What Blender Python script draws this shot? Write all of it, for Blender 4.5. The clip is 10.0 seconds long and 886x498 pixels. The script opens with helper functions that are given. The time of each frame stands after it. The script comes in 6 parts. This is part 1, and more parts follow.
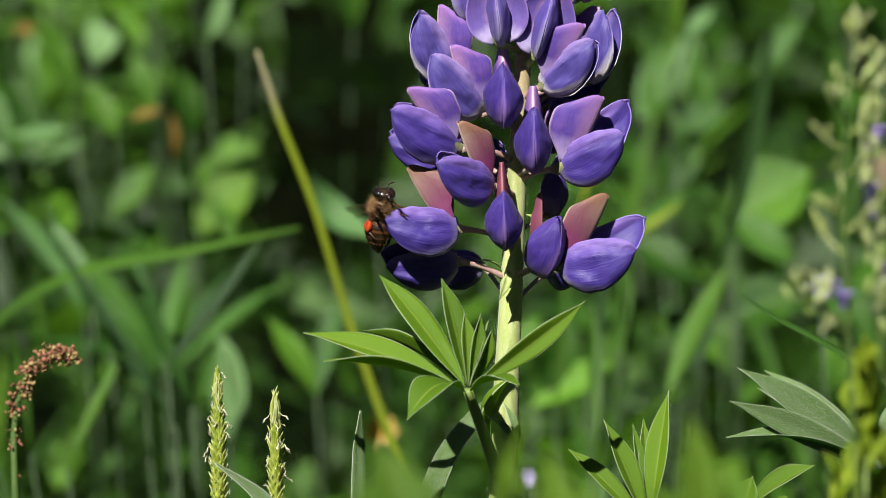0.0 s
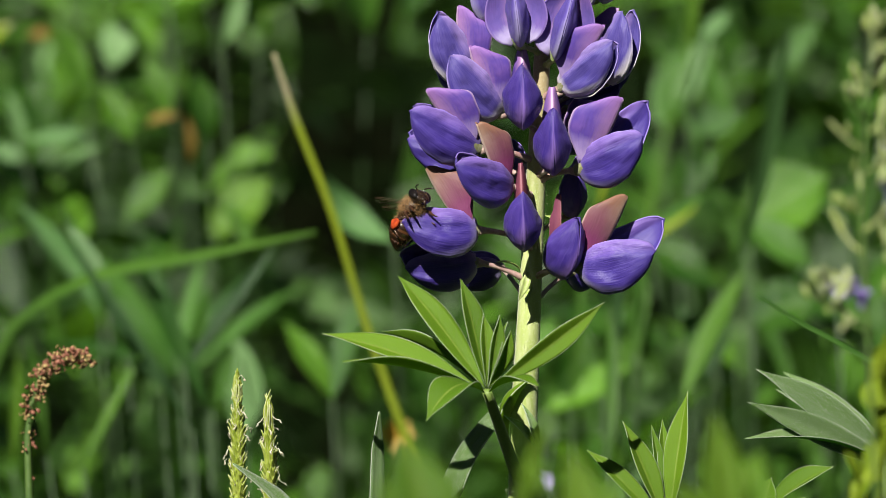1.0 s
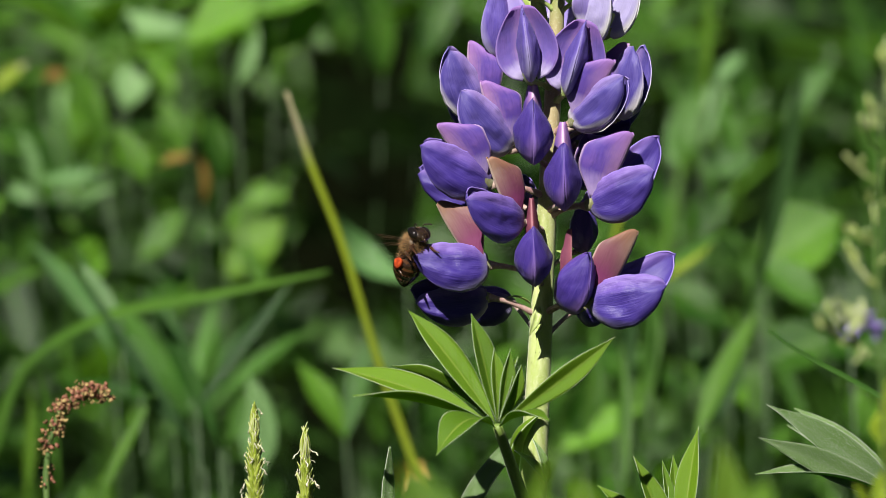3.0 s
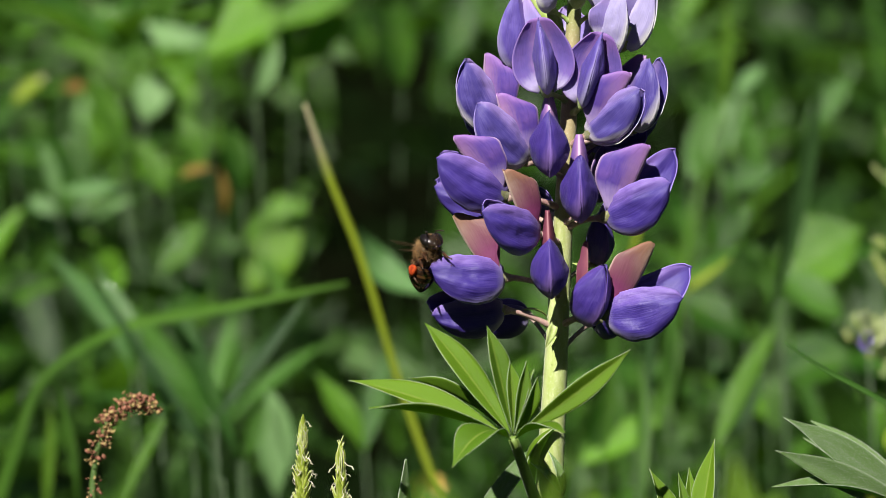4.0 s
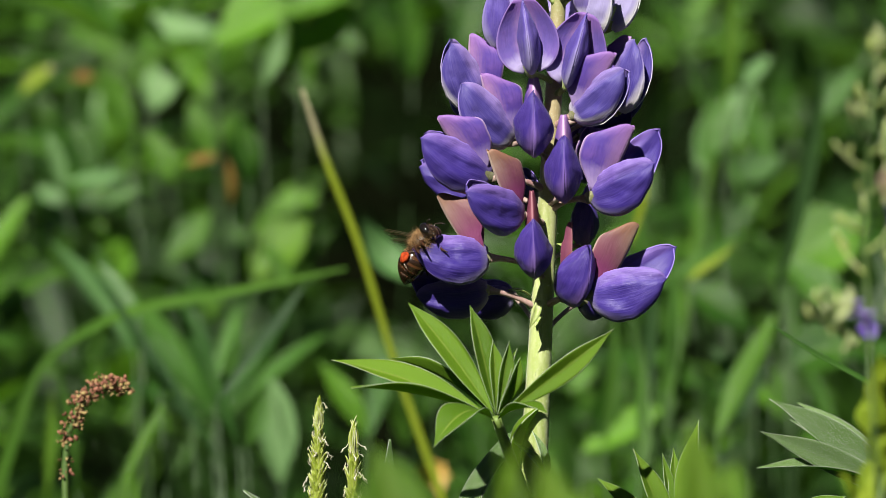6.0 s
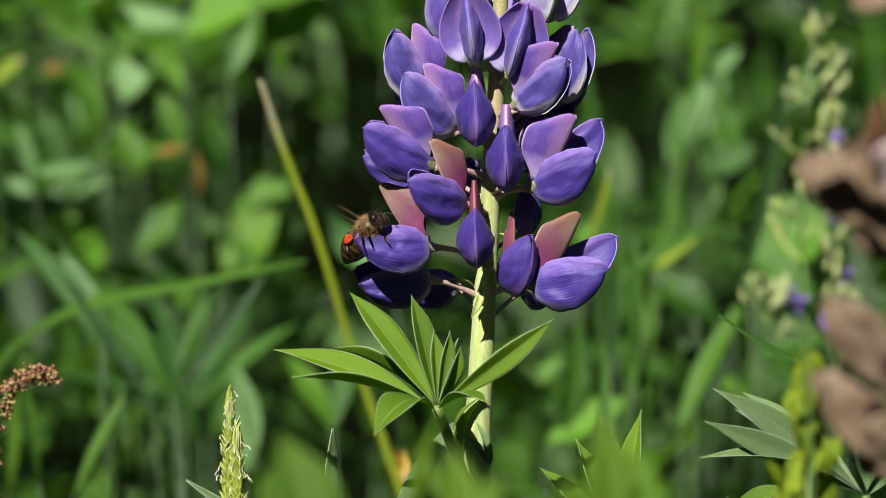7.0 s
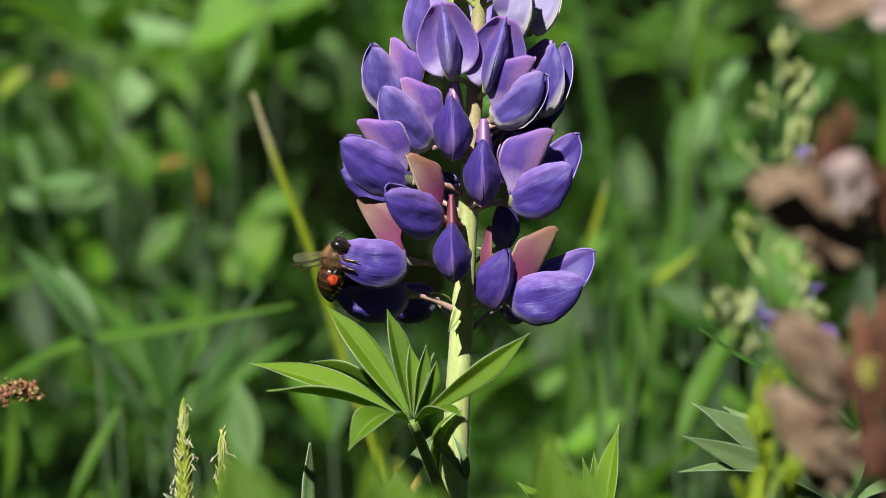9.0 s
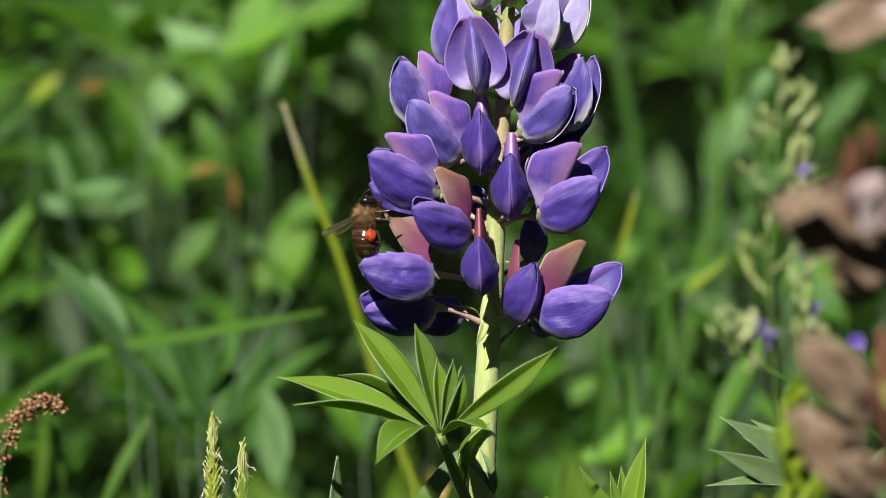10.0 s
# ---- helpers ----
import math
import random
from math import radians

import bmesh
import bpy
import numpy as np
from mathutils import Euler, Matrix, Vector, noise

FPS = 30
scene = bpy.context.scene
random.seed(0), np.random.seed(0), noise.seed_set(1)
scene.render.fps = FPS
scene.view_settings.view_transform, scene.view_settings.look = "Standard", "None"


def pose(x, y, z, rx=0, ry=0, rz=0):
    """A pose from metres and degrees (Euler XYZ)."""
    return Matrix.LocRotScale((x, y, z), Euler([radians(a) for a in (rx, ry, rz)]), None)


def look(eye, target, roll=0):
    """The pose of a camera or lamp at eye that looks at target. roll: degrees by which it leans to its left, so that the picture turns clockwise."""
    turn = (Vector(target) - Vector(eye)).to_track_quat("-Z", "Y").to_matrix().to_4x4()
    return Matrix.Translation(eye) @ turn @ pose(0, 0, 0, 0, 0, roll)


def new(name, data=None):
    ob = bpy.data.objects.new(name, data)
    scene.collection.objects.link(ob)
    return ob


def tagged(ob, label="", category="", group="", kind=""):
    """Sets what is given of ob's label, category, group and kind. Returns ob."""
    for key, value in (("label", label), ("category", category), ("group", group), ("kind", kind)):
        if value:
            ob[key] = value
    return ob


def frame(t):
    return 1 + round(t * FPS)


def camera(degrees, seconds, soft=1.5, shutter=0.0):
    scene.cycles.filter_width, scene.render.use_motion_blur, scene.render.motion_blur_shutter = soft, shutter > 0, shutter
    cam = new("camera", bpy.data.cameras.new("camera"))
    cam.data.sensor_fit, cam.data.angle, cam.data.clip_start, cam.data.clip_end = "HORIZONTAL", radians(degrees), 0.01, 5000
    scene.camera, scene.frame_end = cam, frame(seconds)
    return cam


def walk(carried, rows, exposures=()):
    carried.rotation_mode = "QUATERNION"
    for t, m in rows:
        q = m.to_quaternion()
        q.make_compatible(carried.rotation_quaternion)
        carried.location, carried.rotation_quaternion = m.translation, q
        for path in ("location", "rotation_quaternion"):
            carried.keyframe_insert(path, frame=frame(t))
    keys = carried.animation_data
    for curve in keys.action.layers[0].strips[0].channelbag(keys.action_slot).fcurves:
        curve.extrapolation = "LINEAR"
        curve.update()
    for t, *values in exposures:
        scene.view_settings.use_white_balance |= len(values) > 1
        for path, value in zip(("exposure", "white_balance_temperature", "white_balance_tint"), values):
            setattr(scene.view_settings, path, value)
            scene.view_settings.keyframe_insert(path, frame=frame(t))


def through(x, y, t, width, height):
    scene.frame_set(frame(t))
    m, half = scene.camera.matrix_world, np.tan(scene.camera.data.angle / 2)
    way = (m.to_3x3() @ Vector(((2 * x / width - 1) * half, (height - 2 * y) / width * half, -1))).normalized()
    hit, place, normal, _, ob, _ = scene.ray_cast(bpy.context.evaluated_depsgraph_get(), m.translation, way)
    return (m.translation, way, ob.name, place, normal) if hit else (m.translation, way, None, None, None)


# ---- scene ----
cam = camera(10.475, 10.0, soft=0.75)
cam.data.dof.use_dof = True
cam.data.dof.focus_distance = 0.9
cam.data.dof.aperture_fstop = 27.0
PATH = [
    (0.0, (0.00000, -0.88033, 0.74712), (0.00000, 0.00000, 0.56000)),
    (0.5, (-0.00134, -0.88024, 0.74756), (-0.00242, 0.00002, 0.56010)),
    (1.0, (-0.00145, -0.88061, 0.74581), (-0.00352, 0.00004, 0.56020)),
    (1.5, (0.00492, -0.88080, 0.74493), (0.00095, 0.00007, 0.56040)),
    (2.0, (0.01152, -0.88156, 0.74132), (0.00711, -0.00021, 0.55913)),
    (2.5, (0.00827, -0.88122, 0.74296), (0.00421, 0.00000, 0.56010)),
    (3.0, (-0.00011, -0.88112, 0.74340), (-0.00553, 0.00132, 0.56658)),
    (3.2, (0.00013, -0.88112, 0.74340), (-0.00917, 0.00157, 0.56801)),
    (4.3, (0.00144, -0.88112, 0.74340), (-0.00885, 0.00172, 0.56884)),
    (4.5, (0.00168, -0.88112, 0.74340), (-0.00964, 0.00157, 0.56811)),
    (5.0, (0.00883, -0.88150, 0.74165), (-0.00817, 0.00125, 0.56708)),
    (5.2, (0.00913, -0.88159, 0.74121), (-0.00854, 0.00121, 0.56697)),
    (6.3, (0.01077, -0.88210, 0.73881), (-0.00285, 0.00070, 0.56422)),
    (6.5, (0.01107, -0.88219, 0.73837), (-0.00090, 0.00047, 0.56298)),
    (7.0, (0.02136, -0.88205, 0.73903), (0.00499, 0.00050, 0.56342)),
    (7.5, (0.02616, -0.88156, 0.74132), (0.00788, 0.00073, 0.56462)),
    (8.0, (0.02862, -0.88136, 0.74231), (0.01040, 0.00108, 0.56633)),
    (8.5, (0.02996, -0.88159, 0.74121), (0.00956, 0.00108, 0.56664)),
    (9.0, (0.03198, -0.88191, 0.73968), (0.00914, 0.00088, 0.56604)),
    (9.5, (0.03265, -0.88184, 0.74001), (0.00566, 0.00094, 0.56691)),
    (10.0, (0.03354, -0.88136, 0.74231), (0.00396, 0.00121, 0.56851)),
]
walk(cam, [(t, look(eye, target)) for t, eye, target in PATH])

# ---- light ----
SUN_FROM = Vector((-0.25, -0.57, 0.80)).normalized()
world = bpy.data.worlds.new("sky")
scene.world = world
world.use_nodes = True
sky = world.node_tree.nodes.new("ShaderNodeTexSky")
sky.sky_type = "NISHITA"
sky.sun_disc = False
sky.sun_elevation = math.asin(SUN_FROM.z)
sky.sun_rotation = math.atan2(SUN_FROM.x, SUN_FROM.y)
world.node_tree.links.new(sky.outputs[0], world.node_tree.nodes["Background"].inputs[0])
world.node_tree.nodes["Background"].inputs[1].default_value = 0.0085
sun = new("sun", bpy.data.lights.new("sun", "SUN"))
sun.data.energy = 5.0
sun.data.angle = radians(0.5)
sun.data.color = (1.0, 0.95, 0.87)
sun.matrix_world = look(SUN_FROM * 5, (0, 0, 0))
scene.view_settings.exposure = 1.06

# ---- the slope's own frame: x across, z up the slope, y into the meadow, in millimetres from the flower ----
LEAN = radians(12)
CENTRE = Vector((0, 0, 0.56))
ACROSS = Vector((1, 0, 0))
UPWARD = Vector((0, math.sin(LEAN), math.cos(LEAN)))
INWARD = Vector((0, math.cos(LEAN), -math.sin(LEAN)))


def spot(x, z, y):
    return CENTRE + (x * ACROSS + z * UPWARD + y * INWARD) * 0.001


def heading(x, z, y):
    return (x * ACROSS + z * UPWARD + y * INWARD).normalized()


# ---- materials ----
def nodes_of(name):
    m = bpy.data.materials.new(name)
    m.use_nodes = True
    m.node_tree.nodes.clear()
    return m, m.node_tree


class Net:
    """A short way to wire nodes."""

    def __init__(self, name):
        self.mat, self.tree = nodes_of(name)

    def node(self, kind, _out=0, **inputs):
        n = self.tree.nodes.new(kind)
        for key, value in inputs.items():
            key = key.replace("_", " ")
            if key.startswith("set "):
                continue
            socket = n.inputs[key]
            if hasattr(value, "is_linked"):
                self.tree.links.new(value, socket)
            else:
                socket.default_value = value
        return n

    def link(self, a, b):
        self.tree.links.new(a, b)

    def mix(self, fac, a, b, blend="MIX"):
        n = self.tree.nodes.new("ShaderNodeMix")
        n.data_type, n.blend_type = "RGBA", blend
        for i, v in ((0, fac), (6, a), (7, b)):
            if hasattr(v, "is_linked"):
                self.link(v, n.inputs[i])
            else:
                n.inputs[i].default_value = v if i == 0 else (*v, 1)
        return n.outputs[2]

    def ramp(self, fac, stops):
        n = self.tree.nodes.new("ShaderNodeValToRGB")
        while len(n.color_ramp.elements) < len(stops):
            n.color_ramp.elements.new(0.5)
        for e, (p, c) in zip(n.color_ramp.elements, stops):
            e.position = p
            e.color = (c, c, c, 1) if isinstance(c, (int, float)) else (*c, 1)
        self.link(fac, n.inputs[0])
        return n.outputs[0]

    def math(self, op, a, b=0.0, c=0.0):
        n = self.tree.nodes.new("ShaderNodeMath")
        n.operation = op
        for i, v in enumerate((a, b, c)):
            if hasattr(v, "is_linked"):
                self.link(v, n.inputs[i])
            else:
                n.inputs[i].default_value = v
        return n.outputs[0]

    def uv(self):
        n = self.tree.nodes.new("ShaderNodeUVMap")
        s = self.tree.nodes.new("ShaderNodeSeparateXYZ")
        self.link(n.outputs[0], s.inputs[0])
        return s.outputs[0], s.outputs[1], n.outputs[0]

    def coords(self, scale=(1, 1, 1), kind="Object"):
        n = self.tree.nodes.new("ShaderNodeTexCoord")
        m = self.tree.nodes.new("ShaderNodeMapping")
        self.link(n.outputs[kind], m.inputs[0])
        m.inputs["Scale"].default_value = scale
        return m.outputs[0]

    def scaled(self, vector, scale):
        m = self.tree.nodes.new("ShaderNodeMapping")
        self.link(vector, m.inputs[0])
        m.inputs["Scale"].default_value = scale
        return m.outputs[0]

    def noise(self, vector, scale, detail=3.0, rough=0.55):
        n = self.node("ShaderNodeTexNoise", Scale=scale, Detail=detail, Roughness=rough)
        self.link(vector, n.inputs["Vector"])
        return n.outputs[0]

    def chance(self):
        return self.tree.nodes.new("ShaderNodeObjectInfo").outputs["Random"]

    def island(self):
        return self.tree.nodes.new("ShaderNodeNewGeometry").outputs["Random Per Island"]

    def bump(self, height, strength, distance=0.0005):
        n = self.node("ShaderNodeBump", Strength=strength, Distance=distance)
        self.link(height, n.inputs["Height"])
        return n.outputs[0]

    def finish(self, colour, rough=0.5, normal=None, translucent=0.0, through=None, metallic=0.0, specular=0.5, sheen=0.0, coat=0.0, alpha=None):
        p = self.node("ShaderNodeBsdfPrincipled", Roughness=rough, Metallic=metallic)
        p.inputs["Specular IOR Level"].default_value = specular
        p.inputs["Sheen Weight"].default_value = sheen
        p.inputs["Sheen Roughness"].default_value = 0.4
        p.inputs["Coat Weight"].default_value = coat
        if hasattr(colour, "is_linked"):
            self.link(colour, p.inputs["Base Color"])
        else:
            p.inputs["Base Color"].default_value = (*colour, 1)
        if normal is not None:
            self.link(normal, p.inputs["Normal"])
        if alpha is not None:
            p.inputs["Alpha"].default_value = alpha
        shader = p.outputs[0]
        if translucent > 0:
            tr = self.tree.nodes.new("ShaderNodeBsdfTranslucent")
            src = colour if through is None else through
            if hasattr(src, "is_linked"):
                self.link(src, tr.inputs[0])
            else:
                tr.inputs[0].default_value = (*src, 1)
            ms = self.tree.nodes.new("ShaderNodeMixShader")
            ms.inputs[0].default_value = translucent
            self.link(shader, ms.inputs[1])
            self.link(tr.outputs[0], ms.inputs[2])
            shader = ms.outputs[0]
        out = self.tree.nodes.new("ShaderNodeOutputMaterial")
        self.link(shader, out.inputs[0])
        return self.mat


def leaf_material(name, dark, light, rib, rim=None, translucent=0.4, through=(0.16, 0.30, 0.02), rough=0.45, hair=0.0, veins=14.0, joined=False, dry_tip=None, skew=0.0):
    n = Net(name)
    s, v, uv = n.uv()
    across = n.math("ABSOLUTE", n.math("SUBTRACT", v, 0.5))
    grain = n.noise(n.coords((1, 1, 1)), 90.0, 4.0)
    blot = n.noise(n.coords((1, 1, 1)), 18.0, 2.0)
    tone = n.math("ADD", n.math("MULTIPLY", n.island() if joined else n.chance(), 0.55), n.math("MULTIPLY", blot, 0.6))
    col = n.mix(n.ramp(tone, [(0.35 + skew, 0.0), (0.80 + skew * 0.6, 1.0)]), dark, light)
    col = n.mix(n.math("MULTIPLY", n.ramp(grain, [(0.35, 0.0), (0.7, 1.0)]), 0.25), col, light)
    slant = n.math("SUBTRACT", s, n.math("MULTIPLY", across, 0.45))
    vein = n.math("SINE", n.math("MULTIPLY", slant, veins * 6.283))
    veinf = n.ramp(vein, [(0.88, 0.0), (0.99, 1.0)])
    col = n.mix(n.math("MULTIPLY", veinf, 0.22), col, rib)
    col = n.mix(n.ramp(across, [(0.012, 0.8), (0.035, 0.0)]), col, rib)
    if rim:
        col = n.mix(n.ramp(n.math("ADD", across, n.math("MULTIPLY", n.math("SUBTRACT", grain, 0.5), 0.03)), [(0.482, 0.0), (0.494, 0.7)]), col, rim)
    if dry_tip:
        col = n.mix(n.ramp(n.math("ADD", s, n.math("MULTIPLY", blot, 0.1)), [(0.82, 0.0), (0.93, 0.9)]), col, dry_tip)
    tcol = n.mix(n.math("MULTIPLY", veinf, 0.35), through, tuple(c * 0.55 for c in through))
    tcol = n.mix(n.ramp(across, [(0.012, 0.6), (0.035, 0.0)]), tcol, tuple(c * 0.6 for c in through))
    h = n.math("ADD", n.math("MULTIPLY", veinf, -0.6), n.noise(n.scaled(uv, (160, 30, 1)), 3.0, 3.0))
    if hair > 0:
        fine = n.noise(n.scaled(uv, (60, 26, 1)), 1.6, 4.0, 0.75)
        col = n.mix(n.math("MULTIPLY", n.ramp(fine, [(0.55, 0.0), (0.62, 1.0)]), hair), col, (0.68, 0.74, 0.62))
    return n.finish(col, rough, n.bump(h, 0.35, 0.0004), translucent, tcol, sheen=hair * 0.2, specular=0.24)


LUPIN_LEAF = leaf_material("lupin_leaf", (0.066, 0.148, 0.006), (0.128, 0.240, 0.009), (0.22, 0.30, 0.05), (0.5, 0.55, 0.42), 0.4, (0.26, 0.46, 0.02), 0.45, 0.05)
SILKY_LEAF = leaf_material("silky_leaf", (0.060, 0.130, 0.025), (0.115, 0.21, 0.045), (0.13, 0.2, 0.08), (0.55, 0.60, 0.50), 0.3, (0.18, 0.42, 0.03), 0.42, 0.85)
MEADOW_LEAF = leaf_material("meadow_leaf", (0.007, 0.036, 0.004), (0.099, 0.235, 0.018), (0.12, 0.22, 0.06), None, 0.28, (0.16, 0.40, 0.02), 0.30, skew=0.10)
# filler leaves: shade between the plants is put into this very dark green
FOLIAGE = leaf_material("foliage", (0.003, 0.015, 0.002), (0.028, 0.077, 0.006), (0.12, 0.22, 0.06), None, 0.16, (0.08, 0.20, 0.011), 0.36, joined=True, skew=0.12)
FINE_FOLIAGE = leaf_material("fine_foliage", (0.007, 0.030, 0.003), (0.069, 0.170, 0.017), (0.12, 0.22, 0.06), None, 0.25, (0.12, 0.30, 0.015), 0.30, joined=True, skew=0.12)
NEAR_LEAF = leaf_material("near_leaf", (0.048, 0.126, 0.009), (0.120, 0.229, 0.016), (0.22, 0.30, 0.05), None, 0.42, (0.22, 0.42, 0.025), 0.45)
YOUNG_LEAF = leaf_material("young_leaf", (0.175, 0.265, 0.014), (0.29, 0.38, 0.030), (0.32, 0.40, 0.06), None, 0.5, (0.50, 0.62, 0.03), 0.45)
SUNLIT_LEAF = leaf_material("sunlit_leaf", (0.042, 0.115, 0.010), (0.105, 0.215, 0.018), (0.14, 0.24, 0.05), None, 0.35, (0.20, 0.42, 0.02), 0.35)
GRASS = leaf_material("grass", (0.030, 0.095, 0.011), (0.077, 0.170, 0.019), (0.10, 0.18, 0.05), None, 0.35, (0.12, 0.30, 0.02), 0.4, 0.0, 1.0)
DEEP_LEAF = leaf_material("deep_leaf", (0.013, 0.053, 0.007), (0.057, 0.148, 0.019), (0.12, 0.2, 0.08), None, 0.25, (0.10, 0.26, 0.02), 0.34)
# paler, glossier blade that stands for a glint
SHINY_BLADE = leaf_material("shiny_blade", (0.09, 0.17, 0.07), (0.17, 0.27, 0.13), (0.2, 0.28, 0.14), None, 0.15, (0.2, 0.36, 0.08), 0.16, 0.0, 1.0)
# dark opaque copy of the grass: the side turned from the sun, as colour
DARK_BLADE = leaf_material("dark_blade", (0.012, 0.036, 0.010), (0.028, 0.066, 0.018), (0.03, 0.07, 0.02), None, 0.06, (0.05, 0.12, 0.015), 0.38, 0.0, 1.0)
PALE_LEAF = leaf_material("pale_leaf", (0.060, 0.150, 0.041), (0.146, 0.270, 0.098), (0.2, 0.28, 0.14), None, 0.25, (0.2, 0.36, 0.08), 0.35)
YELLOW_BLADE = leaf_material("yellow_blade", (0.15, 0.22, 0.012), (0.22, 0.29, 0.016), (0.25, 0.3, 0.05), None, 0.3, (0.24, 0.34, 0.02), 0.45, 0.0, 1.0, dry_tip=(0.33, 0.30, 0.19))
RUST_LEAF = leaf_material("rust_leaf", (0.13, 0.058, 0.012), (0.18, 0.115, 0.020), (0.2, 0.13, 0.05), None, 0.3, (0.34, 0.16, 0.02), 0.5)


def dry_material(name, dark=(0.20, 0.145, 0.095), pale=(0.36, 0.285, 0.215), spots=(0.09, 0.045, 0.025)):
    n = Net(name)
    c = n.noise(n.coords(), 160.0, 5.0)
    b = n.noise(n.coords(), 40.0, 2.0)
    col = n.mix(n.ramp(b, [(0.35, 0.0), (0.65, 1.0)]), dark, pale)
    col = n.mix(n.ramp(c, [(0.42, 0.0), (0.70, 0.75)]), col, spots)
    return n.finish(col, 0.8, n.bump(c, 0.5), 0.30, tuple(v * 1.1 for v in pale), specular=0.2)


DRY = dry_material("dry_leaf")
DRY_RUST = dry_material("rusty_dry_leaf", (0.10, 0.045, 0.028), (0.22, 0.095, 0.055), (0.05, 0.022, 0.015))
DRY_PALE = dry_material("pale_dry_leaf", (0.36, 0.29, 0.29), (0.50, 0.43, 0.43), (0.30, 0.20, 0.18))
DRY_GREEN = dry_material("half_green_dry_leaf", (0.26, 0.27, 0.06), (0.34, 0.36, 0.09), (0.20, 0.14, 0.05))


def petal_material(name, deep, mid, pale, base_white, top, translucent=0.22, hemmed=1.0, rimmed=0.85):
    """u runs from the petal's base to its tip, v from its lower to its upper edge."""
    n = Net(name)
    s, v, uv = n.uv()
    blot = n.noise(n.coords(), 260.0, 3.0)
    fine = n.noise(n.scaled(uv, (1.5, 22, 1)), 2.2, 5.0, 0.65)
    col = n.mix(n.ramp(n.math("ADD", n.math("MULTIPLY", blot, 0.7), n.math("MULTIPLY", n.chance(), 0.35)), [(0.3, 0.0), (0.8, 1.0)]), deep, mid)
    col = n.mix(n.math("MULTIPLY", n.ramp(fine, [(0.40, 0.0), (0.66, 1.0)]), 0.20), col, pale)
    wob = n.math("MULTIPLY", n.math("SUBTRACT", fine, 0.5), 0.25)
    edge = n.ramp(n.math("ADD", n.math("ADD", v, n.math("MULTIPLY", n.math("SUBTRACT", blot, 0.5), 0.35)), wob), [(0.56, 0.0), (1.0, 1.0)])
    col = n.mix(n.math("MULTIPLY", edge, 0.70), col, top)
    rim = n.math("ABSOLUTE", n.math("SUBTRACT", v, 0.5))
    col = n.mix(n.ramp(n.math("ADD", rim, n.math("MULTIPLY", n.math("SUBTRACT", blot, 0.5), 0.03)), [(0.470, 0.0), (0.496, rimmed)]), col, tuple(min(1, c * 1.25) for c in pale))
    low = n.math("SUBTRACT", n.math("ADD", n.math("MULTIPLY", s, 1.3), n.math("MULTIPLY", v, 1.1)), n.math("MULTIPLY", wob, 0.6))
    col = n.mix(n.ramp(low, [(0.16, 0.9 * hemmed), (0.42, 0.0)]), col, base_white)
    hem = n.math("ADD", n.math("ADD", n.math("MULTIPLY", v, 3.4), n.math("MULTIPLY", s, 0.9)), wob)
    col = n.mix(n.ramp(hem, [(0.40, 0.95 * hemmed), (0.80, 0.0)]), col, base_white)
    foot = n.ramp(n.math("ADD", s, n.math("MULTIPLY", wob, 0.5)), [(0.03, 0.8 * hemmed), (0.14, 0.0)])
    col = n.mix(foot, col, base_white)
    vein = n.noise(n.scaled(uv, (2.2, 34, 1)), 1.0, 4.0, 0.6)
    col = n.mix(n.math("MULTIPLY", n.ramp(vein, [(0.30, 1.0), (0.48, 0.0)]), 0.32), col, tuple(c * 0.5 for c in deep))
    h = n.math("ADD", n.math("MULTIPLY", vein, 0.7), n.math("MULTIPLY", blot, 0.7))
    bright = tuple(min(1, c * 1.5) for c in mid)
    return n.finish(col, 0.46, n.bump(h, 0.45, 0.0005), translucent, bright, sheen=0.05, specular=0.4)


def banner_material(name, outer, centre, crease, tip, base, translucent=0.25, reach=0.36):
    """The upright petal: coloured from its crease outwards, with a tip and a base of their own."""
    n = Net(name)
    s, v, uv = n.uv()
    blot = n.noise(n.coords(), 300.0, 3.0)
    fine = n.noise(n.scaled(uv, (3.0, 40, 1)), 1.0, 4.0, 0.6)
    rim = n.math("ABSOLUTE", n.math("SUBTRACT", v, 0.5))
    wob = n.math("MULTIPLY", n.math("SUBTRACT", n.math("ADD", blot, fine), 1.0), 0.22)
    col = n.mix(n.ramp(n.math("ADD", rim, wob), [(0.03, 0.0), (0.24, 1.0)]), centre, outer)
    col = n.mix(n.ramp(blot, [(0.45, 0.0), (0.75, 0.4)]), col, tip)
    col = n.mix(n.math("MULTIPLY", n.chance(), 0.3), col, outer)
    col = n.mix(n.ramp(n.math("ADD", s, wob), [(0.70, 0.0), (1.0, 0.85)]), col, tip)
    col = n.mix(n.ramp(n.math("ADD", s, wob), [(reach * 0.3, 0.95), (reach, 0.0)]), col, base)
    col = n.mix(n.math("MULTIPLY", n.ramp(fine, [(0.32, 1.0), (0.48, 0.0)]), 0.30), col, tuple(c * 0.4 for c in outer))
    col = n.mix(n.ramp(rim, [(0.010, 0.8), (0.035, 0.0)]), col, crease)
    col = n.mix(n.ramp(rim, [(0.472, 0.0), (0.495, 0.7)]), col, crease)
    h = n.math("ADD", n.math("MULTIPLY", fine, 0.7), n.math("MULTIPLY", blot, 1.4))
    return n.finish(col, 0.55, n.bump(h, 0.35, 0.0004), translucent, tuple(min(1, c * 1.25) for c in centre), specular=0.3)


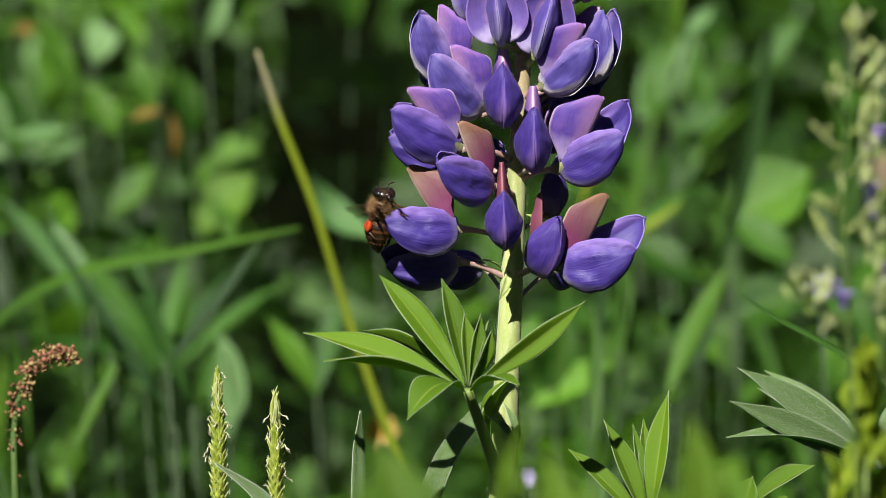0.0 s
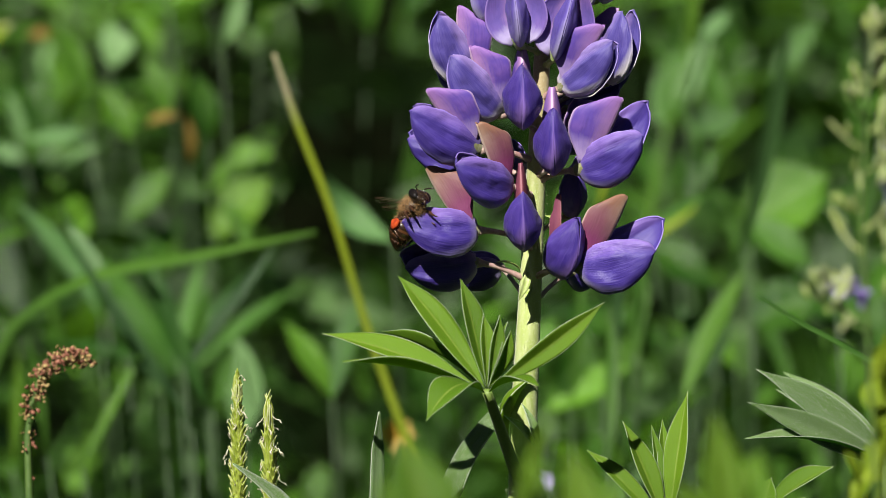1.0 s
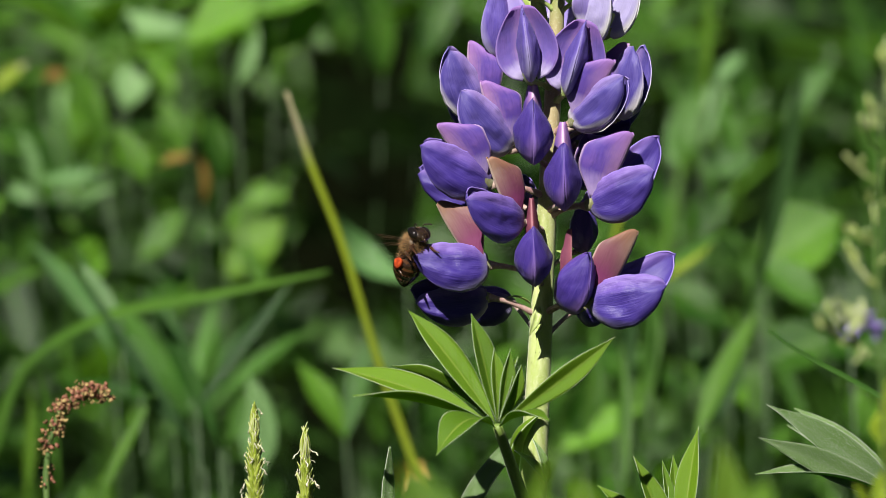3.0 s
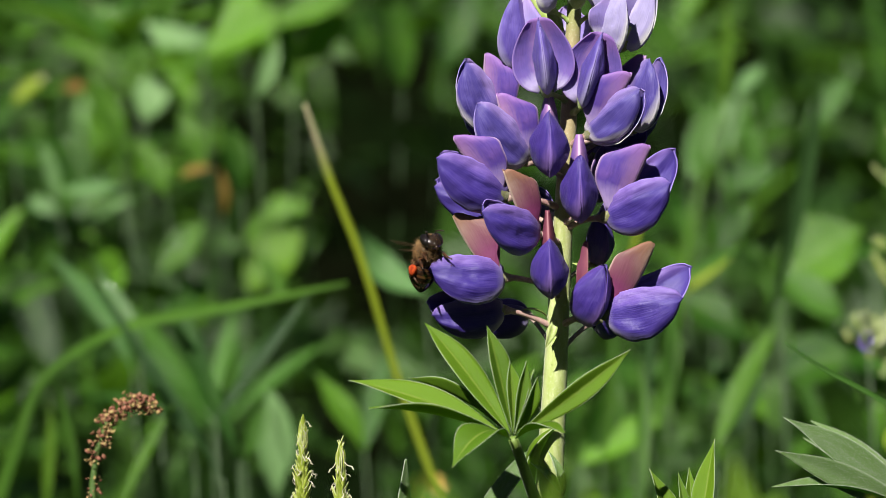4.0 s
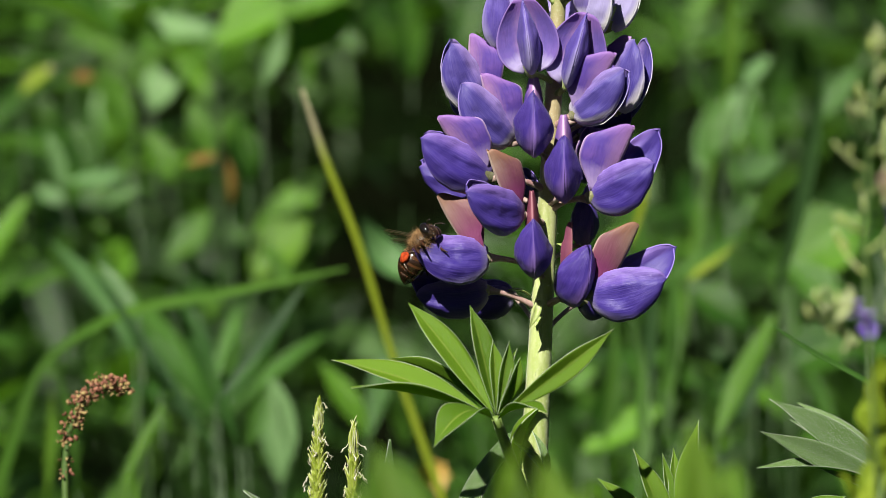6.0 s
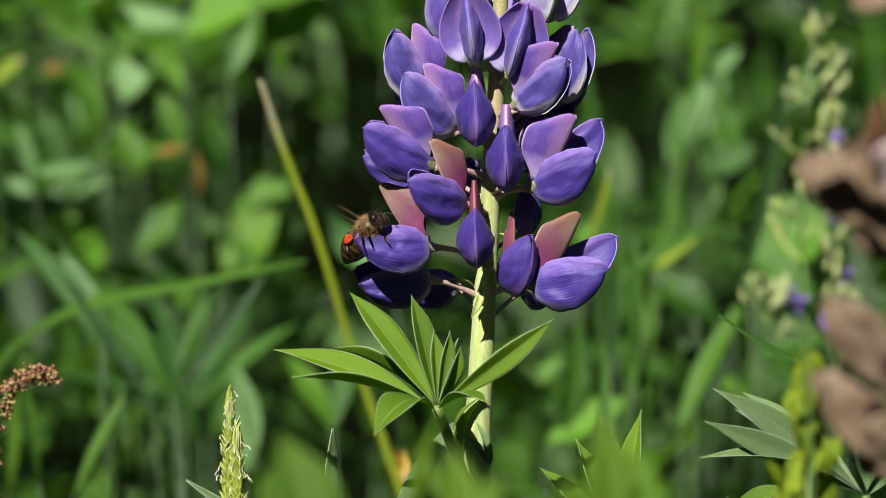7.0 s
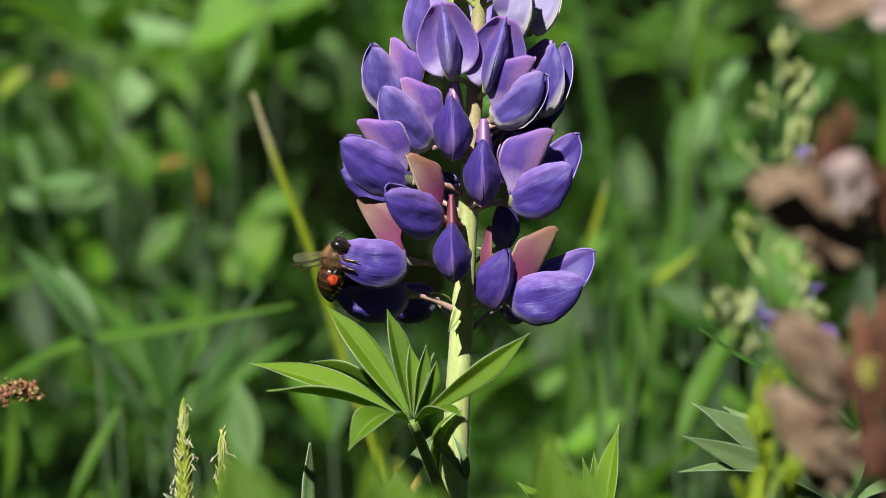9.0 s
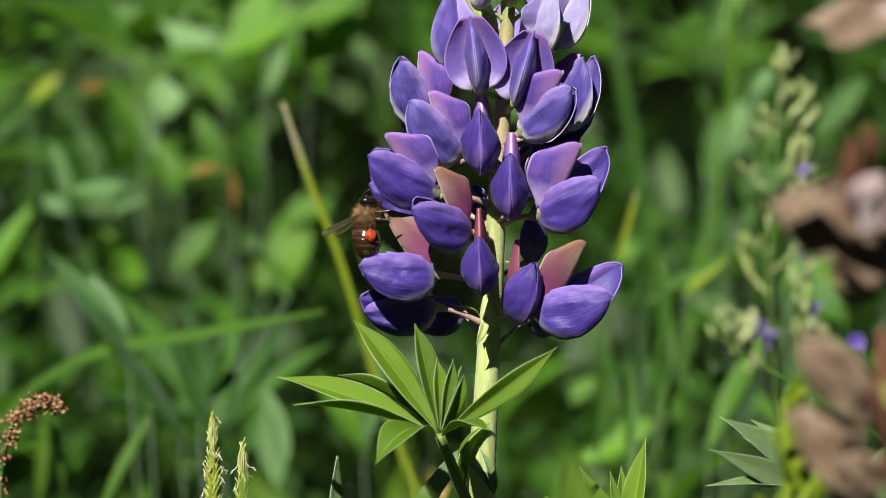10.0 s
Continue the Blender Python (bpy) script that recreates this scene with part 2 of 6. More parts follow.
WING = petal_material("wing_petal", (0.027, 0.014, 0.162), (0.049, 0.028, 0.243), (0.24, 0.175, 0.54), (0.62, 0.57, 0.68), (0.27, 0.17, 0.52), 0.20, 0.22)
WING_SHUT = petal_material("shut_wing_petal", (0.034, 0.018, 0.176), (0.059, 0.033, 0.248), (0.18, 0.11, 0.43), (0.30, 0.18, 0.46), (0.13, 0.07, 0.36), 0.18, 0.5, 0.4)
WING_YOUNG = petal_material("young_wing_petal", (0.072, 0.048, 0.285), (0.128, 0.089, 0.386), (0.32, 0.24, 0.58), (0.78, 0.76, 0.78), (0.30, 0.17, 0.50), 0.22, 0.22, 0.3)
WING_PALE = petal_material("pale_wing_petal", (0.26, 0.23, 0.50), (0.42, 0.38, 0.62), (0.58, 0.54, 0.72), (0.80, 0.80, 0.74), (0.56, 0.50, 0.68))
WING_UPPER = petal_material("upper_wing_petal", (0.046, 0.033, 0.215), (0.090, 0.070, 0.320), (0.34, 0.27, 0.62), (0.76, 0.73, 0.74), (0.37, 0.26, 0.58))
BANNER = banner_material("banner_petal", (0.090, 0.052, 0.302), (0.404, 0.227, 0.423), (0.60, 0.44, 0.60), (0.30, 0.15, 0.44), (0.36, 0.27, 0.52))
BANNER_HOOD = banner_material("hood_banner_petal", (0.120, 0.082, 0.325), (0.40, 0.24, 0.44), (0.30, 0.20, 0.50), (0.27, 0.14, 0.44), (0.40, 0.35, 0.56), 0.25, 0.22)
BANNER_OLD = banner_material("faded_banner_petal", (0.150, 0.072, 0.066), (0.31, 0.225, 0.175), (0.46, 0.36, 0.30), (0.215, 0.105, 0.062), (0.135, 0.022, 0.085), 0.12, 0.85)
BANNER_DUSK = banner_material("dusky_banner_petal", (0.17, 0.045, 0.085), (0.24, 0.070, 0.10), (0.36, 0.17, 0.19), (0.13, 0.03, 0.06), (0.14, 0.05, 0.20))
BANNER_YOUNG = banner_material("young_banner_petal", (0.24, 0.19, 0.48), (0.42, 0.36, 0.60), (0.55, 0.48, 0.66), (0.36, 0.26, 0.54), (0.74, 0.72, 0.72))


def stem_material(name, a, b, streak, scale=1.0, hair=0.35, upper=None):
    n = Net(name)
    c = n.coords()
    fine = n.noise(n.scaled(c, (900, 900, 60)), 1.0, 4.0)
    blot = n.noise(c, 60.0, 3.0)
    fuzz = n.noise(c, 2600.0, 2.0)
    col = n.mix(n.ramp(blot, [(0.35, 0.0), (0.7, 1.0)]), a, b)
    col = n.mix(n.math("MULTIPLY", n.ramp(fine, [(0.45, 0.0), (0.7, 1.0)]), 0.6), col, streak)
    if upper:
        sep = n.tree.nodes.new("ShaderNodeSeparateXYZ")
        n.link(c, sep.inputs[0])
        col = n.mix(n.ramp(n.math("ADD", sep.outputs[2], n.math("MULTIPLY", blot, 0.03)), [(0.580, 0.0), (0.600, 0.8)]), col, upper)
        col = n.mix(n.ramp(sep.outputs[2], [(0.606, 0.0), (0.614, 0.95)]), col, tuple(v * 0.75 for v in a))
    col = n.mix(n.math("MULTIPLY", n.ramp(fuzz, [(0.55, 0.0), (0.7, 1.0)]), hair), col, (0.55, 0.58, 0.40))
    return n.finish(col, 0.55, n.bump(n.math("ADD", fuzz, fine), 0.22, 0.0003), 0.15, (0.35, 0.45, 0.08), sheen=hair)


STEM = stem_material("lupin_stem", (0.24, 0.32, 0.07), (0.38, 0.46, 0.14), (0.52, 0.56, 0.30), upper=(0.36, 0.26, 0.16))
STEM_DOWN = stem_material("stem_down", (0.50, 0.54, 0.36), (0.62, 0.64, 0.50), (0.66, 0.68, 0.56), hair=0.0)
PEDICEL = stem_material("flower_stalk", (0.30, 0.15, 0.15), (0.38, 0.26, 0.22), (0.46, 0.38, 0.32))
CALYX = stem_material("calyx", (0.12, 0.13, 0.05), (0.22, 0.22, 0.10), (0.35, 0.33, 0.25))
GREEN_STEM = stem_material("green_stem", (0.04, 0.09, 0.014), (0.07, 0.13, 0.02), (0.10, 0.16, 0.04), hair=0.03)
LEAF_STALK = stem_material("leaf_stalk", (0.10, 0.17, 0.025), (0.16, 0.24, 0.04), (0.22, 0.30, 0.09), hair=0.15)
# much darker copy of the green stem, with the shade put into its colour
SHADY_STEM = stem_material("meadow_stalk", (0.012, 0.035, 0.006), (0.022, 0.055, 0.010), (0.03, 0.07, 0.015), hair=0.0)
DRY_STEM = stem_material("dry_stem", (0.05, 0.025, 0.015), (0.09, 0.05, 0.03), (0.12, 0.08, 0.05), hair=0.0)
BUD = stem_material("green_bud", (0.24, 0.34, 0.07), (0.36, 0.46, 0.12), (0.42, 0.46, 0.22), hair=0.2)


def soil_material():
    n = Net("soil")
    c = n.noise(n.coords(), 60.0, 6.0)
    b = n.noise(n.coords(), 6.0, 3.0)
    # near-black base: the deep shade under the plants is put into the colour
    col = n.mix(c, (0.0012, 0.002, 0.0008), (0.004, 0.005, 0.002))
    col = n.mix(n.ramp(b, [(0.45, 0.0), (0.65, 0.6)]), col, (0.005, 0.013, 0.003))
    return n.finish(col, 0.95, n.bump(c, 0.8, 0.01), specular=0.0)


SOIL = soil_material()


# ---- mesh helpers ----
def mesh_of(name, bm, material):
    me = bpy.data.meshes.new(name)
    bm.to_mesh(me)
    bm.free()
    for f in me.polygons:
        f.use_smooth = True
    for m in material if isinstance(material, (list, tuple)) else [material]:
        me.materials.append(m)
    return me


def part(name, me, parent, m=None, label=""):
    ob = new(name, me)
    ob.parent = parent
    if m is not None:
        ob.matrix_basis = m
    return tagged(ob, label)


def thing(name, place, label, category, group="", me=None, kind=""):
    ob = new(name, me)
    ob.location = place
    return tagged(ob, label, category, group, kind)


def sheet(bm, fn, nu, nv, thick=0.0, close=False):
    """A surface from fn(s, v), s in 0..1, v in 0..1, with its uv; thick gives it a second side."""
    uv = bm.loops.layers.uv.verify()
    grid = [[bm.verts.new(fn(i / nu, j / nv)) for j in range(nv + 1)] for i in range(nu + 1)]
    made = []
    for i in range(nu):
        for j in range(nv):
            try:
                f = bm.faces.new((grid[i][j], grid[i + 1][j], grid[i + 1][j + 1], grid[i][j + 1]))
            except ValueError:
                continue
            for loop, (a, b) in zip(f.loops, ((i, j), (i + 1, j), (i + 1, j + 1), (i, j + 1))):
                loop[uv].uv = (a / nu, b / nv)
            made.append(f)
    if thick > 0:
        bm.normal_update()
        back = [[bm.verts.new(v.co - v.normal * thick) for v in row] for row in grid]

        def rear(quad, corners):
            f = bm.faces.new(quad)
            for loop, (a, b) in zip(f.loops, corners):
                loop[uv].uv = (a / nu, b / nv)

        for i in range(nu):
            for j in range(nv):
                rear((back[i][j], back[i][j + 1], back[i + 1][j + 1], back[i + 1][j]), ((i, j), (i, j + 1), (i + 1, j + 1), (i + 1, j)))
        for i in range(nu):
            rear((grid[i][0], back[i][0], back[i + 1][0], grid[i + 1][0]), ((i, 0), (i, 0), (i + 1, 0), (i + 1, 0)))
            rear((grid[i + 1][nv], back[i + 1][nv], back[i][nv], grid[i][nv]), ((i + 1, nv), (i + 1, nv), (i, nv), (i, nv)))
        for j in range(nv):
            rear((grid[0][j + 1], back[0][j + 1], back[0][j], grid[0][j]), ((0, j + 1), (0, j + 1), (0, j), (0, j)))
            rear((grid[nu][j], back[nu][j], back[nu][j + 1], grid[nu][j + 1]), ((nu, j), (nu, j), (nu, j + 1), (nu, j + 1)))
    return made


def tube(bm, points, radii, sides=10, cap=True):
    """A round tapered stalk along points."""
    uv = bm.loops.layers.uv.verify()
    rings = []
    ref = None
    for i, p in enumerate(points):
        p = Vector(p)
        a = Vector(points[max(0, i - 1)])
        b = Vector(points[min(len(points) - 1, i + 1)])
        d = (b - a).normalized()
        if ref is None:
            ref = d.orthogonal().normalized()
        ref = (ref - d * ref.dot(d)).normalized()
        side = d.cross(ref)
        r = radii[i] if isinstance(radii, (list, tuple)) else radii
        rings.append([bm.verts.new(p + (ref * math.cos(k * math.tau / sides) + side * math.sin(k * math.tau / sides)) * r) for k in range(sides)])
    n = len(rings) - 1
    for i in range(n):
        for k in range(sides):
            f = bm.faces.new((rings[i][k], rings[i][(k + 1) % sides], rings[i + 1][(k + 1) % sides], rings[i + 1][k]))
            for loop, (a, b) in zip(f.loops, ((i, k), (i, k + 1), (i + 1, k + 1), (i + 1, k))):
                loop[uv].uv = (a / n, b / sides)
    if cap:
        bm.faces.new(rings[0][::-1])
        bm.faces.new(rings[-1])


def curve_points(p0, p1, sag, n=10):
    """Points from p0 to p1, bowed by the vector sag."""
    p0, p1, sag = Vector(p0), Vector(p1), Vector(sag)
    return [p0.lerp(p1, i / n) + sag * (4 * (i / n) * (1 - i / n)) for i in range(n + 1)]


def leaf_shape(length, width, arch=0.1, fold=20, nu=12, nv=6, widest=0.5, tip=1.0, thick=0.0, twist=0.0, wave=0.0, seed=0, point=0.8):
    """A leaf along +x, its upper side to +z, widest at that share of its length. arch bows it, fold lifts its halves."""
    rng = random.Random(seed)
    ph = rng.random() * 6
    k = math.log(0.5) / math.log(widest)
    tf = math.tan(radians(fold))

    def fn(s, v):
        w = width * 0.5 * max(0.02 if s < 0.5 else 0.0, math.sin(math.pi * min(1, max(0, s)) ** k)) ** (tip + (point * (s - 0.5) if s > 0.5 else 0))
        q = (v - 0.5) * 2
        y = q * w
        z = 4 * arch * length * s * (1 - s) + abs(y) * tf + wave * width * math.sin(s * 9 + ph + q) * q * q
        a = radians(twist) * s
        return Vector((length * s, y * math.cos(a) - (z * 0) * math.sin(a), z + y * math.sin(a)))

    bm = bmesh.new()
    sheet(bm, fn, nu, nv, thick)
    bmesh.ops.remove_doubles(bm, verts=bm.verts[:], dist=1e-6)
    return bm


def aimed(base, tip, normal):
    """The pose that puts +x from base towards tip and +z near normal."""
    x = (Vector(tip) - Vector(base)).normalized()
    y = Vector(normal).cross(x).normalized()
    z = x.cross(y)
    m = Matrix((x, y, z)).transposed().to_4x4()
    m.translation = base
    return m


# ---- ground ----
def build_ground():
    bm = bmesh.new()

    def fn(s, v):
        x = (s - 0.5) * 2
        y = (v - 0.5) * 2
        px = math.copysign(abs(x) ** 3, x) * 400
        py = math.copysign(abs(y) ** 3, y) * 400
        d = math.hypot(px, py)
        return Vector((px, py, 0.03 * noise.noise(Vector((px * 2, py * 2, 0))) - 0.02 + (d > 60) * 0.0))

    sheet(bm, fn, 90, 90)
    tagged(new("ground", mesh_of("ground", bm, SOIL)), "soil under the dense meadow, deep shade put into its near-black colour", "ground", kind="structure")


build_ground()


# ---- the lupin in bloom ----
def wing_shape(side, kind, seed=0):
    """One of the two convex petals of the pouch, about 14 mm long, along +x; closed and young pouches have a pointed tip."""
    bm = bmesh.new()
    kind = "open" if kind == "upper" else kind
    closed = kind != "open"
    bulge, tall = {"open": (1.9, 4.5), "closed": (3.6, 4.7), "young": (1.95, 3.6), "budding": (2.1, 3.6)}[kind]
    shift = Vector((seed * 7.3, side * 3.1, 0))

    def fn(s, v):
        q = (v - 0.5) * 2
        t = 2 * (0.04 + 0.96 * s) ** (0.82 if closed else 0.92) - 1
        if closed:
            hh = tall * max(0.0, 1 - abs(t) ** (1.6 if t > 0 else 2.4)) ** 0.72 + 0.25 * (1 - s)
        else:
            hh = tall * max(0.0, 1 - abs(t) ** (2.05 if t > 0 else 1.9)) ** (0.60 if t > 0 else 0.70) * (1.08 if q < 0 else 0.92) + 0.35 * (1 - s)
        x = {"closed": 13.4, "open": 14.4, "young": 13.6, "budding": 13.6}[kind] * s - 0.9 - 0.35 * q * q * s + (0 if closed else 1.3 * q * s * (1 - s) + 0.15 * q * s * s)
        z = 2.0 * s * s - 0.8 * s + q * hh
        if closed:
            cross = max(0.0, 1 - abs(q) ** 1.75) ** 0.92
            y = bulge * cross * max(0.0, 1 - abs(t) ** (1.6 if t > 0 else 2.0)) ** (0.95 if t > 0 else 0.85)
        else:
            z -= 1.0 * max(0, q) * math.sin(math.pi * s) + 0.5 * s * s
            cross = max(0.0, 1 - abs(q) ** 2.8) ** 0.8 if q < -0.1 else 1 - 0.42 * ((q + 0.1) / 1.1) ** 2.2
            y = bulge * cross * max(0.0, 1 - abs(t) ** (2.2 if t > 0 else 2.2)) ** 0.65 + 0.06
            y += 0.06 * math.cos(q * 24) * max(0, q) * math.sin(math.pi * min(1, s * 1.6)) * (s < 0.625)
        p = Vector((x * 0.22, z * 0.33, 0)) + shift
        y += (0.62 * noise.noise(p) + 0.20 * noise.noise(p * 2.6) + 0.07 * noise.noise(p * 6.0)) * min(1, s * 3) * (1 - q ** 4) * (0.8 if closed else 1)
        fan = math.sin(q * 7.5 + 2.2 * noise.noise(Vector((s * 1.7, q * 0.6, seed * 5.1 + side))) + seed)
        crimp = noise.noise(Vector((s * 7.0, q * 2.0, seed * 3.3 + side * 7.7)))
        y += (0.16 * fan * math.sin(math.pi * s) + 0.30 * crimp * q * q) * min(1, s * 4) * (0.5 if closed else 1.0) * (1 - abs(q) ** 12)
        y = max(y, 0.0)
        return Vector((x, side * y, z + (0 if closed else 0.22 * crimp * abs(q) ** 5 * min(1, s * 4)))) * 0.001

    sheet(bm, fn, 26, 28, 0.00016)
    return bm


def keel_shape():
    bm = bmesh.new()
    tube(bm, [(0.001, 0, 0), (0.004, 0, -0.0008), (0.007, 0, -0.0006), (0.0092, 0, 0.0004)], [0.001, 0.0015, 0.0012, 0.0004], 8)
    return bm


def banner_shape(reflex, spread, height=12.0, back=10, even=0.6):
    """The upright petal: a crease up its middle, its two halves turned back by reflex degrees, its top blunt."""
    bm = bmesh.new()

    def fn(s, v):
        q = (v - 0.5) * 2
        w = spread * (0.30 + 0.70 * math.sin(min(1, s / 0.62) * math.pi / 2)) * (1 - 0.52 * max(0, (s - 0.62) / 0.38) ** 2)
        a = radians(reflex) * (even + (1 - even) * abs(q))
        up = height * s
        lean = 1.2 * math.sin(s * 1.7) - math.tan(radians(back)) * up * s
        drop = (abs(q) ** 2.2 * 2.6 + 0.5 * math.exp(-(q / 0.2) ** 2)) * s ** 3
        ripple = (0.24 * math.sin(7 * s + 4 * q) + 0.12 * math.sin(15 * s)) * abs(q)
        roll_ = 0.5 * max(0, abs(q) - 0.8) * 5 * s
        return Vector((lean - abs(q) * w * math.sin(a) + 1.2 + ripple + roll_ * 0.6, q * w * math.cos(a), up - drop + 0.7)) * 0.001

    sheet(bm, fn, 18, 20, 0.00018)
    return bm


def hood_shape(spread, height=12.6, clasp=26):
    """The upright petal of a flower just opening: an egg-shaped hood that still clasps the pouch, hollow towards it."""
    bm = bmesh.new()

    def fn(s, v):
        q = (v - 0.5) * 2
        w = spread * max(0.0, math.sin(math.pi * (0.05 + 0.86 * s ** 0.72))) ** 0.75
        a = radians(clasp) * abs(q) ** 1.4
        sink = 1.5 * abs(q) ** 2.4 * (1 - 0.6 * s)
        ripple = 0.16 * math.sin(6 * s + 5 * q) * abs(q)
        return Vector((w * abs(q) * math.sin(a) * 0.9 - 0.9 * math.sin(math.pi * s) + ripple + 0.9 * s ** 3, q * w * math.cos(a), height * s - sink + 0.4)) * 0.001

    sheet(bm, fn, 18, 22, 0.00018)
    return bm


WINGS = {}
for kind, mat in (("open", WING), ("closed", WING_SHUT), ("young", WING_YOUNG), ("budding", WING_PALE), ("upper", WING_UPPER)):
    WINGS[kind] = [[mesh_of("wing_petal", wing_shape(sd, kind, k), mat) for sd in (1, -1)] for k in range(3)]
KEEL = mesh_of("keel_petal", keel_shape(), WING_YOUNG)
BANNERS = {
    "open": mesh_of("banner_petal", banner_shape(62, 7.2, 12.6, 2), BANNER),
    "old": mesh_of("banner_petal", banner_shape(62, 5.6, 12.8, 2), BANNER_OLD),
    "hood": mesh_of("banner_petal", hood_shape(6.0, 12.6, 12), BANNER_HOOD),
    "narrow": mesh_of("banner_petal", banner_shape(70, 5.0, 14.0, 2, 0.75), BANNER),
    "narrow_old": mesh_of("banner_petal", banner_shape(72, 4.0, 14.4, 2, 0.80), BANNER_DUSK),
    "slim_old": mesh_of("banner_petal", banner_shape(66, 2.6, 13.6, 2, 0.8), BANNER_DUSK),
    "young": mesh_of("banner_petal", banner_shape(36, 5.8, 11.5, 0), BANNER_YOUNG),
}


def calyx_shape(stalk):
    """Calyx cup with its stalk, which ends at the vector stalk (metres, in the flower's own axes)."""
    bm = bmesh.new()
    tube(bm, curve_points(stalk, (-0.0012, 0, 0), Vector((0, 0, 0.0006)), 6), [0.0008, 0.0006, 0.00052, 0.0005, 0.00052, 0.0006, 0.0010], 8)

    def cup(s, v):
        a = v * math.tau
        r = 0.8 + 0.75 * s ** 0.7
        z = r * math.cos(a) * 1.15
        x = -1.6 + s * (2.0 + 1.2 * math.cos(a) ** 2)
        return Vector((x, r * math.sin(a) * 0.95, z)) * 0.001

    for f in sheet(bm, cup, 5, 14):
        f.material_index = 1
    bmesh.ops.remove_doubles(bm, verts=bm.verts[:], dist=1e-6)
    return bm


# base (x, z, y), heading in degrees round the stem (0 right, -90 to the front), rise, roll, size, petals, upright petal, gape, the upright petal's angle over the pouch and its size
FLOWERS = [
    (1.7, 3.7, -8, -168, 6, 30, 1.02, "open", "old", 5, 62, 1.05),
    (1.7, -2.4, -3, -171, -2, 6, 0.96, "open", None, 0, 0, 1),
    (8.2, 11.9, -9, -140, 25, 14, 1.0, "open", "old", 0, 50, 1.0),
    (11.3, 1.8, -10, -93, 58, 4, 0.92, "closed", "narrow_old", 0, 57, 1.05),
    (17.2, -3.0, -6, -48, 53, -12, 0.95, "closed", "slim_old", 0, 48, 1.0),
    (22.6, -2.9, -8, -12, 16, -20, 1.1, "open", "old", 13, 54, 1.03),
    (2.1, 19.1, -7, -167, 30, 14, 1.05, "open", "open", 6, 30, 1.0),
    (16.8, 15.7, -9, -92, 65, 2, 0.98, "closed", "narrow", 0, 57, 1.05),
    (22.3, 15.2, -7, -16, 29, -16, 1.05, "open", "open", 14, 42, 1.08),
    (19.9, 7.3, 4, -59, 73, 0, 0.78, "closed", None, 0, 0, 1),
    (6.1, 25.9, -5, -162, 48, 14, 0.98, "upper", "open", 1, 30, 1.0),
    (0.9, 32.5, 2, -176, 66, 12, 0.96, "upper", "open", 6, 26, 1.05),
    (11.1, 24.2, -8, -90, 65, 0, 0.94, "closed", "narrow", 0, 57, 1.05),
    (19.1, 30.6, -5, -22, 40, -14, 0.95, "upper", "open", 1, 26, 1.08),
    (27.1, 32.3, 2, -10, 71, -40, 1.0, "upper", "open", 6, 24, 1.0),
    (10.5, 38.9, -7, -125, 79, 37, 1.0, "young", "hood", 1, 14, 1.0),
    (17.6, 36.6, -6, -38, 72, -57, 1.0, "young", "hood", 1, 14, 1.0),
    (5.4, 43.9, 0, -161, 82, 10, 1.0, "young", "young", 2, 26, 1.0),
    (22.0, 46.6, -3, -52, 66, 0, 1.0, "budding", "young", 3, 22, 0.9),
    (25.2, 47.8, 2, -12, 62, -20, 1.05, "budding", "young", 6, 22, 0.95),
    (6.5, -3.1, 14, 150, -10, 0, 0.8, "open", None, 4, 0, 1),
    (20.4, -4.2, 12, 50, 0, 0, 0.8, "open", None, 4, 0, 1),
    (1.7, 17.5, 6, 172, 14, 10, 0.92, "open", None, 4, 0, 1),
    (11.3, 16.1, 12, 110, 12, 0, 0.8, "open", None, 4, 0, 1),
    (18.7, 20.3, 8, 40, 20, 0, 0.8, "open", "open", 4, 50, 1),
    (4.2, 29.6, 6, 172, 40, 10, 0.9, "open", None, 4, 0, 1),
    (20.3, 26.6, 8, -30, 4, 0, 0.75, "open", None, 4, 0, 1),
    (22.9, 30.4, 8, 10, 36, 0, 0.85, "open", None, 4, 0, 1),
    (15, 44.7, 8, 90, 45, 0, 0.9, "budding", "young", 4, 26, 1),
    (20, 53.6, -3, -60, 66, 0, 0.8, "budding", "young", 2, 20, 1),
    (11.1, 54.1, -3, 230, 70, 0, 0.8, "budding", "young", 2, 20, 1),
]
STEM_LOW = spot(11.5, -32, -0)
STEM_TOP = spot(15.6, 49.6, -0)


def stem_at(z):
    k = (z - STEM_LOW.z) / (STEM_TOP.z - STEM_LOW.z)
    return STEM_LOW.lerp(STEM_TOP, k)


